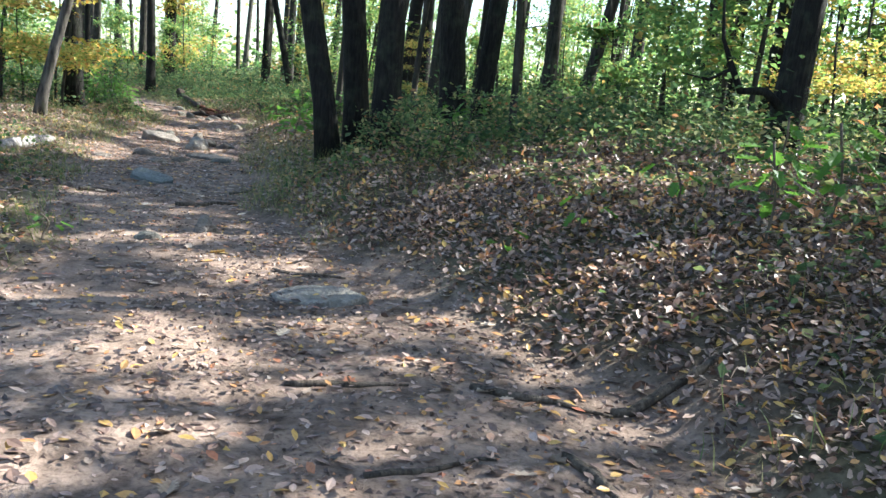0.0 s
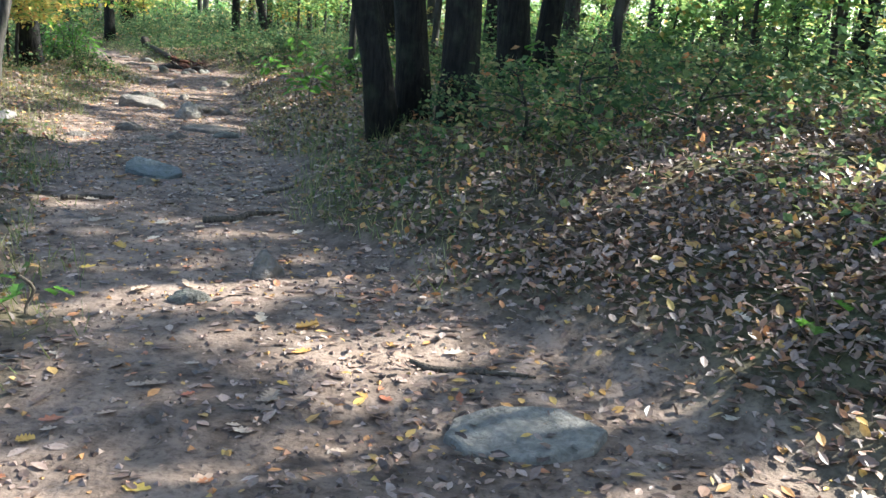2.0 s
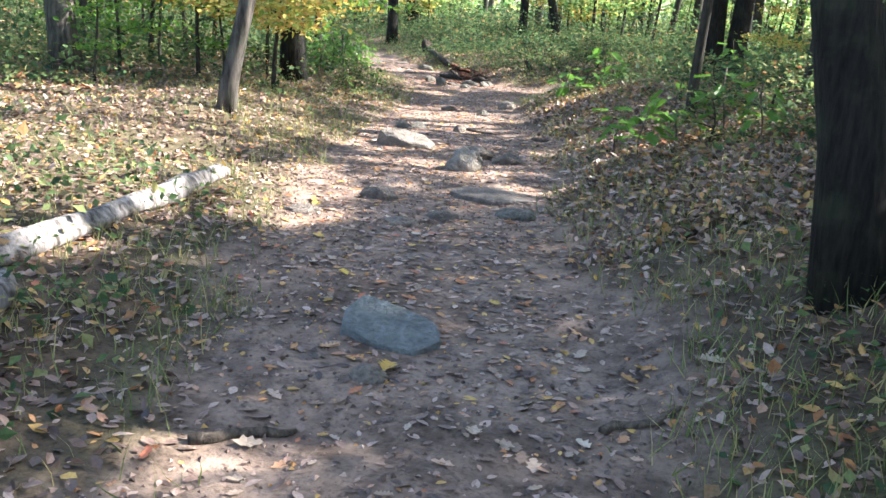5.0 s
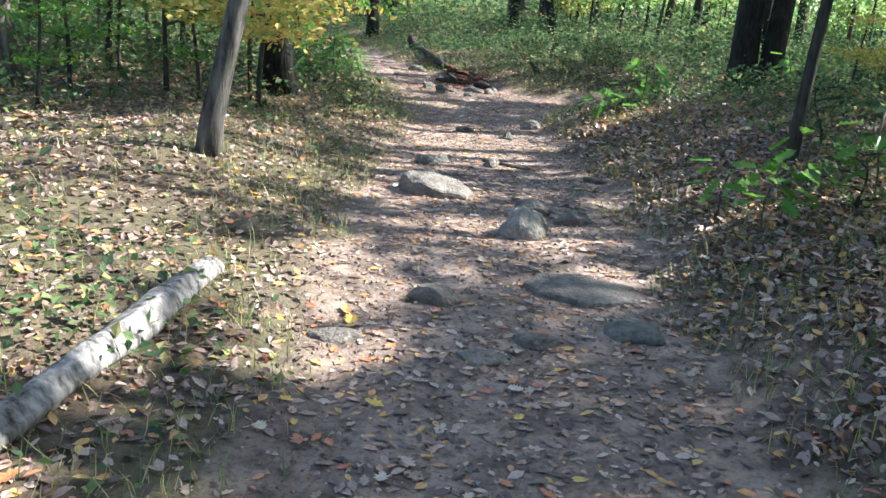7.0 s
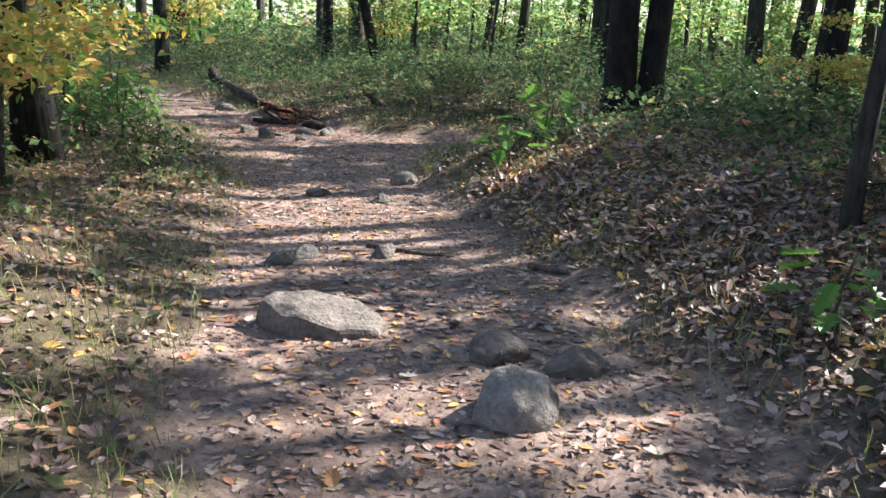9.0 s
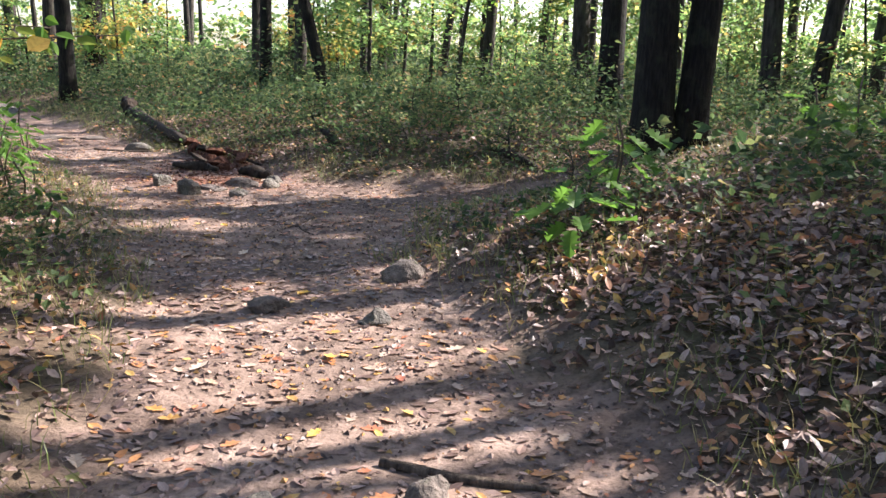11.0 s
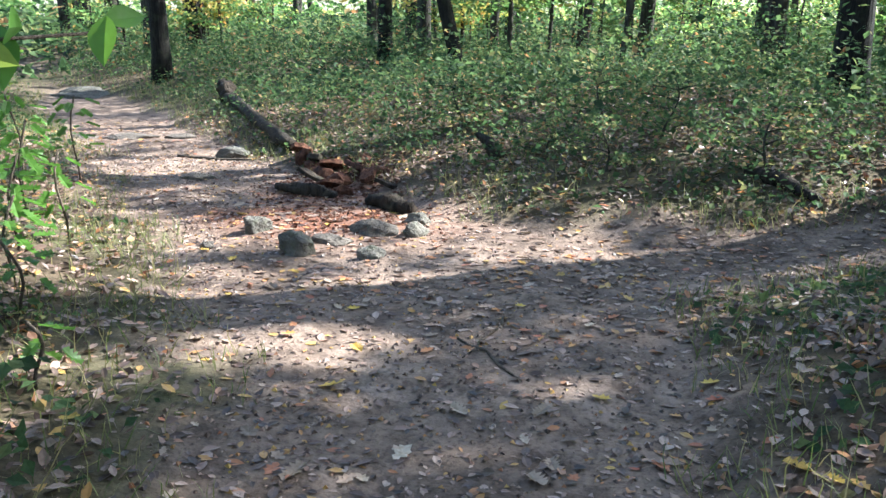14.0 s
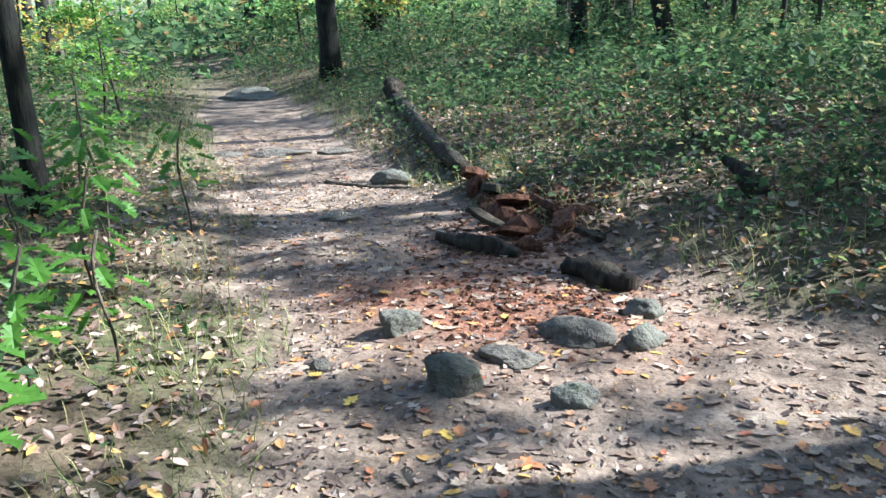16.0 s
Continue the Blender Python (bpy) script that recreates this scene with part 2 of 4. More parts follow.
def mixed(n, links, a, b, fac, mode="MIX"):
    m = n.new("ShaderNodeMix")
    m.data_type, m.blend_type = "RGBA", mode
    for sock, val in ((m.inputs[0], fac), (m.inputs[6], a), (m.inputs[7], b)):
        if isinstance(val, bpy.types.NodeSocket):
            links.new(val, sock)
        else:
            sock.default_value = val if isinstance(val, float) else (*val, 1)
    return m.outputs[2]


def leaf_material(name, stops, through_light=0.45, rough=0.5, by_object=False, spots=True):
    m, n, links, p = material(name)
    if by_object:
        src = n.new("ShaderNodeObjectInfo").outputs["Random"]
    else:
        src = n.new("ShaderNodeNewGeometry").outputs["Random Per Island"]
    r = ramp(n, links, src, stops)
    t = noise_node(n, links, 70, 3)
    dark = ramp(n, links, t.outputs[0], [(0.3, (0.55, 0.5, 0.45)), (0.6, (1, 1, 1))])
    col = mixed(n, links, r.outputs[0], dark.outputs[0], 0.6 if spots else 0.25, "MULTIPLY")
    links.new(col, p.inputs["Base Color"])
    p.inputs["Roughness"].default_value = rough
    p.inputs["Specular IOR Level"].default_value = 0.35
    if through_light:
        tr = n.new("ShaderNodeBsdfTranslucent")
        links.new(col, tr.inputs[0])
        mx = n.new("ShaderNodeMixShader")
        mx.inputs[0].default_value = through_light
        links.new(p.outputs[0], mx.inputs[1])
        links.new(tr.outputs[0], mx.inputs[2])
        links.new(mx.outputs[0], n["Material Output"].inputs[0])
    return m


GREEN = leaf_material("green_leaves", [(0.0, (0.10, 0.19, 0.06)), (0.45, (0.18, 0.32, 0.10)), (0.8, (0.31, 0.42, 0.13)), (0.94, (0.50, 0.46, 0.14)), (1.0, (0.56, 0.34, 0.1))], 0.7)
CANOPY = leaf_material("canopy_leaves", [(0.0, (0.08, 0.15, 0.03)), (0.7, (0.18, 0.27, 0.05)), (1.0, (0.4, 0.36, 0.08))], 0.6)
GOLD = leaf_material("golden_leaves", [(0.0, (0.16, 0.28, 0.05)), (0.3, (0.40, 0.42, 0.09)), (0.7, (0.66, 0.50, 0.13)), (1.0, (0.6, 0.28, 0.08))], 0.5)
LITTER = leaf_material("fallen_leaf_litter", [(0.0, (0.055, 0.036, 0.03)), (0.35, (0.15, 0.095, 0.075)), (0.6, (0.29, 0.19, 0.15)), (0.8, (0.47, 0.34, 0.28)), (0.88, (0.42, 0.18, 0.08)), (0.96, (0.55, 0.36, 0.10)), (1.0, (0.36, 0.12, 0.07))], 0.15, 0.45)
TRAIL_LEAF = leaf_material("trail_leaf", [(0.0, (0.16, 0.11, 0.08)), (0.35, (0.36, 0.26, 0.19)), (0.72, (0.56, 0.46, 0.36)), (0.8, (0.55, 0.26, 0.08)), (0.92, (0.66, 0.45, 0.08)), (1.0, (0.34, 0.13, 0.08))], 0.15, 0.55, True)
TAN_LITTER = leaf_material("tan_trail_leaves", [(0.0, (0.15, 0.095, 0.07)), (0.4, (0.32, 0.21, 0.15)), (0.7, (0.50, 0.38, 0.29)), (0.82, (0.50, 0.22, 0.09)), (0.92, (0.42, 0.14, 0.08)), (1.0, (0.62, 0.42, 0.09))], 0.2, 0.5)
GRASS = leaf_material("dry_grass", [(0.0, (0.10, 0.15, 0.04)), (0.5, (0.22, 0.24, 0.08)), (1.0, (0.42, 0.34, 0.16))], 0.35)
UNDER = leaf_material("undergrowth_leaves", [(0.0, (0.035, 0.065, 0.03)), (0.36, (0.085, 0.14, 0.05)), (0.64, (0.17, 0.225, 0.08)), (0.79, (0.28, 0.275, 0.11)), (0.9, (0.40, 0.32, 0.14)), (0.96, (0.30, 0.18, 0.10)), (1.0, (0.44, 0.18, 0.07))], 0.5, 0.75)
UNDER_GREEN = leaf_material("green_undergrowth_leaves", [(0.0, (0.03, 0.055, 0.025)), (0.4, (0.065, 0.118, 0.045)), (0.75, (0.12, 0.185, 0.068)), (0.92, (0.19, 0.225, 0.08)), (0.97, (0.3, 0.24, 0.11)), (1.0, (0.42, 0.17, 0.07))], 0.55, 0.75)
BROAD = leaf_material("broad_green_leaves", [(0.0, (0.07, 0.17, 0.03)), (0.7, (0.16, 0.30, 0.04)), (1.0, (0.28, 0.36, 0.06))], 0.55, 0.4, False, False)
OVERHANG = leaf_material("turning_leaves", [(0.0, (0.36, 0.44, 0.06)), (0.3, (0.64, 0.54, 0.08)), (0.65, (0.76, 0.46, 0.07)), (1.0, (0.62, 0.27, 0.06))], 0.6, 0.45, False, False)


def bark_material(name, dark, light, ridge=26, moss=0.0):
    m, n, links, p = material(name)
    a = noise_node(n, links, 1.0, 8, (ridge, ridge, ridge * 0.16), 0.65)
    b = noise_node(n, links, 3.0, 4)
    c = ramp(n, links, a.outputs[0], [(0.36, dark), (0.66, light)])
    shade = ramp(n, links, b.outputs[0], [(0.3, (0.6, 0.6, 0.6)), (0.7, (1.1, 1.08, 1.02))])
    col = mixed(n, links, c.outputs[0], shade.outputs[0], 1.0, "MULTIPLY")
    if moss:
        g = ramp(n, links, noise_node(n, links, 5, 6).outputs[0], [(0.5, (0, 0, 0)), (0.68, (moss, moss, moss))])
        col = mixed(n, links, col, (0.09, 0.11, 0.06), g.outputs[0])
    links.new(col, p.inputs["Base Color"])
    p.inputs["Roughness"].default_value = 0.9
    p.inputs["Specular IOR Level"].default_value = 0.2
    bump(n, links, a.outputs[0], 0.9, 0.03, p)
    return m


# dark oak bark, its colour blackened further to carry the backlit side's shade
BARK_BACKLIT = bark_material("backlit_oak_bark", (0.0045, 0.004, 0.0036), (0.025, 0.021, 0.0175), 34, 0.15)
BARK_GREY = bark_material("grey_bark", (0.03, 0.026, 0.022), (0.135, 0.118, 0.10), 20, 0.3)
BARK_MOTTLED = bark_material("mottled_grey_bark", (0.018, 0.015, 0.013), (0.15, 0.13, 0.115), 14, 0.35)
BARK_FAR = bark_material("forest_bark", (0.017, 0.0145, 0.013), (0.07, 0.06, 0.05), 20, 0.25)
DEAD_PALE = bark_material("bleached_deadwood", (0.05, 0.042, 0.04), (0.40, 0.36, 0.35), 18)
DEAD_DARK = bark_material("rotting_dark_wood", (0.012, 0.009, 0.008), (0.075, 0.055, 0.042), 24, 0.1)
RUST_WOOD = bark_material("red_rotten_wood", (0.04, 0.017, 0.012), (0.18, 0.075, 0.045), 30)
TWIG = bark_material("dry_twig", (0.05, 0.038, 0.03), (0.18, 0.14, 0.11), 40)


def rock_material(name, dark, light, lichen):
    m, n, links, p = material(name)
    a, b, c = noise_node(n, links, 9, 8), noise_node(n, links, 38, 6), noise_node(n, links, 120, 3)
    base = ramp(n, links, a.outputs[0], [(0.3, dark), (0.7, light)])
    grain = ramp(n, links, b.outputs[0], [(0.35, (0.6, 0.6, 0.6)), (0.65, (1.15, 1.15, 1.12))])
    col = mixed(n, links, base.outputs[0], grain.outputs[0], 0.8, "MULTIPLY")
    lc = ramp(n, links, noise_node(n, links, 14, 5).outputs[0], [(0.52, (0, 0, 0)), (0.66, (0.7, 0.7, 0.7))])
    col = mixed(n, links, col, lichen, lc.outputs[0])
    links.new(col, p.inputs["Base Color"])
    p.inputs["Roughness"].default_value = 0.85
    one = bump(n, links, b.outputs[0], 0.9, 0.035, p)
    bump(n, links, c.outputs[0], 0.5, 0.008, p, one)
    return m


ROCK = rock_material("grey_fieldstone", (0.065, 0.057, 0.047), (0.19, 0.165, 0.138), (0.115, 0.115, 0.08))
ROCK_PALE = rock_material("pale_quartz_stone", (0.14, 0.12, 0.105), (0.32, 0.275, 0.235), (0.20, 0.175, 0.14))
ROCK_BLUE = rock_material("blue_grey_slab_stone", (0.085, 0.09, 0.09), (0.20, 0.205, 0.20), (0.13, 0.14, 0.12))
ROCK_DIRT = rock_material("dirt_covered_stone", (0.085, 0.068, 0.056), (0.19, 0.15, 0.125), (0.11, 0.09, 0.07))
ROCK_BROWN = rock_material("brown_earthy_stone", (0.10, 0.08, 0.066), (0.25, 0.20, 0.165), (0.13, 0.115, 0.085))


def ground_material():
    m, n, links, p = material("forest_ground")
    at = n.new("ShaderNodeAttribute")
    at.attribute_name = "cover"
    sep = n.new("ShaderNodeSeparateColor")
    links.new(at.outputs["Color"], sep.inputs[0])
    big, mid, fine, grit = noise_node(n, links, 0.9, 6), noise_node(n, links, 7, 7), noise_node(n, links, 45, 6), noise_node(n, links, 190, 3)
    soil = ramp(n, links, big.outputs[0], [(0.3, (0.13, 0.093, 0.074)), (0.55, (0.235, 0.17, 0.135)), (0.75, (0.33, 0.25, 0.205))])
    tone = ramp(n, links, mid.outputs[0], [(0.34, (0.34, 0.32, 0.31)), (0.58, (1.1, 1.08, 1.06))])
    soil = mixed(n, links, soil.outputs[0], tone.outputs[0], 0.85, "MULTIPLY")
    crumbs = ramp(n, links, fine.outputs[0], [(0.32, (0.48, 0.45, 0.43)), (0.48, (1, 1, 1)), (0.74, (1.2, 1.19, 1.17))])
    soil = mixed(n, links, soil, crumbs.outputs[0], 0.8, "MULTIPLY")
    humus = ramp(n, links, mid.outputs[0], [(0.3, (0.045, 0.032, 0.022)), (0.6, (0.11, 0.078, 0.052)), (0.8, (0.17, 0.125, 0.08))])
    humus = mixed(n, links, humus.outputs[0], crumbs.outputs[0], 0.9, "MULTIPLY")
    green = ramp(n, links, fine.outputs[0], [(0.35, (0.035, 0.05, 0.018)), (0.7, (0.10, 0.12, 0.04))])
    col = mixed(n, links, humus, soil, sep.outputs["Red"])
    col = mixed(n, links, col, green.outputs[0], sep.outputs["Green"])
    rust = ramp(n, links, fine.outputs[0], [(0.35, (0.09, 0.035, 0.022)), (0.65, (0.28, 0.115, 0.07))])
    col = mixed(n, links, col, rust.outputs[0], sep.outputs["Blue"])
    links.new(col, p.inputs["Base Color"])
    p.inputs["Roughness"].default_value = 0.95
    p.inputs["Specular IOR Level"].default_value = 0.15
    one = bump(n, links, mid.outputs[0], 0.6, 0.05, p)
    two = bump(n, links, fine.outputs[0], 0.65, 0.016, p, one)
    bump(n, links, grit.outputs[0], 0.35, 0.004, p, two)
    return m


GROUND = ground_material()


# ---- ground ----
def build_ground():
    def axis(a, b, step, far):
        inner = np.arange(a, b + step / 2, step)
        grow = np.cumsum(step * 1.25 ** np.arange(1, 42))
        grow = grow[grow < far]
        return np.concatenate([(a - grow)[::-1], inner, b + grow])
    xs, ys = axis(-13.0, 4.0, 0.088, 900.0), axis(0.5, 33.0, 0.088, 900.0)
    gx, gy = np.meshgrid(xs, ys)
    gz = height(gx, gy)
    nx, ny = len(xs), len(ys)
    idx = np.arange(nx * ny).reshape(ny, nx)
    faces = np.stack([idx[:-1, :-1], idx[:-1, 1:], idx[1:, 1:], idx[1:, :-1]], axis=-1).reshape(-1, 4)
    me = mesh_of("ground", np.stack([gx, gy, gz], -1).reshape(-1, 3), faces, GROUND, True)
    left, right = off_trail(gx, gy)
    bare = 1 - np.clip((left + right) / 0.45, 0, 1)
    moss = np.clip(vnoise(gx * 0.8, gy * 0.8, 31) * 2 - 0.7, 0, 1) * (1 - bare) * 0.45
    moss = np.maximum(moss, 0.5 * np.clip(1 - np.abs(left - 0.35) / 0.3, 0, 1) * vnoise(gx * 1.7, gy * 1.7, 32))
    rust = np.exp(-(((gx + 7.0) / 0.7) ** 2 + ((gy - 24.55) / 0.55) ** 2)) + 0.8 * np.exp(-(((gx + 7.45) / 0.5) ** 2 + ((gy - 25.9) / 0.6) ** 2)) + 0.7 * np.exp(-(((gx + 7.75) / 0.6) ** 2 + ((gy - 24.8) / 0.35) ** 2))
    rust = np.clip(rust * (0.5 + vnoise(gx * 5, gy * 5, 33)), 0, 0.9)
    cover = np.stack([bare, moss, rust, np.ones_like(bare)], -1).reshape(-1)
    layer = me.attributes.new("cover", "FLOAT_COLOR", "POINT")
    layer.data.foreach_set("color", cover.astype(np.float32))
    return tagged(new("ground", me), "worn earthen trail through brown leaf-littered forest floor", "ground", kind="structure")


ground = build_ground()


# ---- trees ----
def tube(points, radii, sides=12, rough=0.06, seed=0):
    pts, rad = np.array([tuple(p) for p in points], float), np.asarray(radii, float)
    d = np.gradient(pts, axis=0)
    d /= np.linalg.norm(d, axis=1, keepdims=True) + 1e-9
    ref = np.array([1.0, 0, 0]) if abs(d[:, 0]).mean() < 0.8 else np.array([0, 1.0, 0])
    a = np.cross(d, ref)
    a /= np.linalg.norm(a, axis=1, keepdims=True)
    b = np.cross(d, a)
    ang = np.linspace(0, 2 * np.pi, sides, endpoint=False)
    r = rad[:, None] * (1 + rough * (vnoise(np.arange(len(pts))[:, None] * 0.6 + seed * 7.3, ang[None] * 1.7 + seed, seed) - 0.5) * 2)
    ring = pts[:, None] + r[..., None] * (a[:, None] * np.cos(ang)[None, :, None] + b[:, None] * np.sin(ang)[None, :, None])
    n = len(pts)
    i, j = np.meshgrid(np.arange(n - 1), np.arange(sides), indexing="ij")
    k = (j + 1) % sides
    f = np.stack([i * sides + j, i * sides + k, (i + 1) * sides + k, (i + 1) * sides + j], -1).reshape(-1, 4)
    v = ring.reshape(-1, 3)
    caps = []
    for e, order in ((0, -1), (n - 1, 1)):
        c = len(v)
        v = np.vstack([v, pts[e]])
        for q in range(sides):
            one, two = e * sides + q, e * sides + (q + 1) % sides
            caps.append((one, two, c, c) if order > 0 else (two, one, c, c))
    return v, f, caps


def tube_mesh(name, points, radii, mat, sides=12, rough=0.06, seed=0):
    v, f, caps = tube(points, radii, sides, rough, seed)
    me = bpy.data.meshes.new(name)
    me.from_pydata([tuple(q) for q in v], [], [tuple(q) for q in f] + [c[:3] for c in caps])
    me.polygons.foreach_set("use_smooth", [True] * len(me.polygons))
    me.materials.append(mat)
    return me


def stem_path(h, lean, bend, seed, steps=12):
    """Centre line of a stem from the ground up to h."""
    r = random.Random(seed)
    ph = r.uniform(0, 6.28)
    out = []
    for i in range(steps + 1):
        t = i / steps
        z = h * t ** 1.25
        out.append((lean[0] * z + bend * math.sin(t * 5 + ph) * t, lean[1] * z + bend * math.cos(t * 4.3 + ph) * t, z - (0.25 if i == 0 else 0)))
    return out


def along(path, t):
    i = min(int(t * (len(path) - 1)), len(path) - 2)
    f = t * (len(path) - 1) - i
    return [path[i][k] * (1 - f) + path[i + 1][k] * f for k in range(3)]


def flare(r, path, base=0.35, top=0.35, h=None):
    h = h or path[-1][2]
    return [r * (1 + base * math.exp(-max(q[2], 0) / 0.22)) * (1 - (1 - top) * max(q[2], 0) / h) for q in path]


def leaf_cloud(centres, radius, count, size, seed, flat=0.5):
    """Leaves in clumps about centres: positions, rotations, sizes."""
    g = np.random.default_rng(seed)
    c = np.asarray(centres, float)[g.integers(0, len(centres), count)]
    p = c + g.normal(0, 1, (count, 3)) * radius * np.array([1, 1, flat])
    nrm = g.normal(0, 0.55, (count, 3)) + np.array([0, 0, 1.0])
    return p, turns(nrm, g.uniform(0, 6.28, count)), size * g.uniform(0.6, 1.3, count)


def forest_tree(x, y, radius, lean=(0, 0), tall=16.0, mat=None, seed=1, label="", stems=None, crown_r=3.6, sides=12, leaves=1500, bend=0.12):
    """A forest tree with bare lower trunk; its crown is thinned by lit() to place sun patches on the ground."""
    z0 = ground_z(x, y)
    top = tagged(new("tree"), label or "tall dark-barked forest tree with green crown", "tree", "forest trees")
    top.location = (x, y, z0)
    mat = mat or BARK_FAR
    r = random.Random(seed)
    tips = []
    for s, (dx, dy, rr, ln) in enumerate(stems or [(0, 0, radius, lean)]):
        path = [(dx + q[0], dy + q[1], q[2]) for q in stem_path(tall * r.uniform(0.92, 1.05), ln, bend, seed * 13 + s, 16)]
        part("trunk", tube_mesh("trunk", path, flare(rr, path), mat, sides, 0.09, seed + s), top)
        for b in range(3 if not stems else 2):
            t = r.uniform(0.66, 0.9)
            p0 = along(path, t)
            a = r.uniform(0, 6.28)
            ln2 = r.uniform(1.8, 3.0)
            limb = [(p0[0] + math.cos(a) * ln2 * q, p0[1] + math.sin(a) * ln2 * q, p0[2] + ln2 * (0.6 * q + 0.25 * q * q)) for q in (0, 0.25, 0.5, 0.75, 1)]
            part("limb", tube_mesh("limb", limb, [rr * 0.42 * (1 - 0.8 * q) for q in (0, 0.25, 0.5, 0.75, 1)], mat, 7, 0.1, seed + b), top)
            tips += [limb[3], limb[4]]
        tips += [along(path, 0.8), along(path, 0.93)]
    g = np.random.default_rng(seed)
    cc = []
    for tip in tips:
        for _ in range(4):
            o = g.normal(0, 1, 3) * crown_r * np.array([0.5, 0.5, 0.28])
            cc.append((tip[0] + o[0], tip[1] + o[1], max(tip[2] + o[2], 0.45 * tall)))
    p, rot, sz = leaf_cloud(cc, 0.75, leaves, 0.26, seed, 0.5)
    w = p + np.array([x, y, z0])
    k = (w[:, 2] - 0.2) / SUN.z
    keep = lit(w[:, 0] - SUN.x * k, w[:, 1] - SUN.y * k) < g.uniform(0.02, 1, len(p))
    v, f = scatter(LEAF, p[keep], rot[keep], sz[keep])
    if len(v):
        part("crown", mesh_of("crown", v, f, CANOPY), top)
    return top


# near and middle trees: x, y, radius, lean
triple = forest_tree(-1.1, 10.3, 0.17, seed=3, mat=BARK_BACKLIT, tall=17, sides=22, leaves=3600, crown_r=4.4,
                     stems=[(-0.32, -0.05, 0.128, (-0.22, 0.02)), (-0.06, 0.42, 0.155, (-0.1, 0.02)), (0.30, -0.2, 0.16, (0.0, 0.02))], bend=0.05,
                     label="three-stemmed oak with furrowed bark darkened as if backlit beside trail")
pair = forest_tree(-1.75, 24.65, 0.24, seed=4, mat=BARK_BACKLIT, tall=17, sides=20, leaves=3200, crown_r=4.2,
                   stems=[(-0.22, 0.0, 0.24, (-0.02, 0.0)), (0.21, 0.0, 0.19, (0.06, 0.0))], bend=0.06, label="twin-stemmed oak with bark darkened as if backlit on the low bank")
SINGLE = [(-0.03, 12.64, 0.19, -0.09, 0.0, BARK_BACKLIT), (0.34, 13.03, 0.145, 0.07, 0.0, BARK_BACKLIT), (-10.6, 16.6, 0.19, -0.08, 0, BARK_GREY),
          (-8.5, 19.4, 0.2, -0.02, 0, BARK_BACKLIT), (-12.5, 35.35, 0.185, -0.02, 0, BARK_BACKLIT), (-10.88, 25.6, 0.085, -0.03, 0, BARK_BACKLIT),
          (-6.41, 33.7, 0.13, -0.25, 0, BARK_BACKLIT), (-8.05, 35.95, 0.15, 0.0, 0, BARK_BACKLIT), (-8.9, 40.45, 0.14, 0.0, 0, BARK_FAR), (0.51, 23.2, 0.2, 0.03, 0, BARK_BACKLIT),
          (2.04, 30.4, 0.19, -0.05, 0, BARK_FAR), (2.75, 30.12, 0.17, 0.1, 0, BARK_FAR), (-1.23, 29.64, 0.23, 0.0, 0, BARK_BACKLIT), (-0.68, 34.48, 0.22, -0.03, 0, BARK_FAR),
          (-2.5, 37.75, 0.16, 0.04, 0, BARK_FAR), (-5.8, 40.05, 0.12, 0.02, 0, BARK_FAR), (-7.4, 37.95, 0.17, 0.0, 0, BARK_FAR), (-14.3, 42.85, 0.27, 0, 0, BARK_BACKLIT),
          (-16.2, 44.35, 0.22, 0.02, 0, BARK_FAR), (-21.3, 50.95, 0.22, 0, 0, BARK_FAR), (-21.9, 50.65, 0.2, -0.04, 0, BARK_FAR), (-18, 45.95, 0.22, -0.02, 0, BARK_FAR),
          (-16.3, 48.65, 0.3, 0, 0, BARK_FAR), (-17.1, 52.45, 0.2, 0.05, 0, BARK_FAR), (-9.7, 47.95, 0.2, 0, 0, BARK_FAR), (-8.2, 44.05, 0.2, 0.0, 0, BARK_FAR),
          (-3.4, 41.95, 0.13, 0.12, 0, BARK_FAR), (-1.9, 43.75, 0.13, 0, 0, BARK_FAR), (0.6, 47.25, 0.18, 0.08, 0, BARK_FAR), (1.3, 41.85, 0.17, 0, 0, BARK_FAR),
          (5.3, 15.2, 0.14, 0.03, 0, BARK_BACKLIT), (3.0, 21.9, 0.16, 0.2, 0, BARK_FAR), (5.0, 25.6, 0.2, 0, 0, BARK_FAR),
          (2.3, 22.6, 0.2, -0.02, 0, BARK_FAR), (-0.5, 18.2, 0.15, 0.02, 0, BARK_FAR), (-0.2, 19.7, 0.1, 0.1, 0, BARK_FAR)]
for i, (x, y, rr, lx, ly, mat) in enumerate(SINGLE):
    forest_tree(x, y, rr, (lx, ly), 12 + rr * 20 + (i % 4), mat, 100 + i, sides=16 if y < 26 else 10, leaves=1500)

crook = forest_tree(3.45, 9.4, 0.17, (0.07, 0), 15, BARK_BACKLIT, 88, "trunk darkened as if backlit with a crooked dead branch near its base", sides=16, leaves=1500)
part("dead_branch", tube_mesh("dead_branch", [(-0.02, -0.1, 0.42), (-0.28, -0.16, 0.62), (-0.55, -0.2, 0.6), (-0.68, -0.2, 0.85), (-0.8, -0.2, 1.1), (-0.86, -0.22, 1.5), (-0.84, -0.2, 2.0)], [0.055, 0.045, 0.04, 0.032, 0.022, 0.014, 0.006], BARK_BACKLIT, 10, 0.2, 5), crook)
part("dead_branch", tube_mesh("dead_branch", [(-0.66, -0.2, 0.82), (-0.9, -0.25, 0.68), (-1.2, -0.3, 0.72)], [0.02, 0.016, 0.006], BARK_BACKLIT, 7, 0.2, 6), crook)

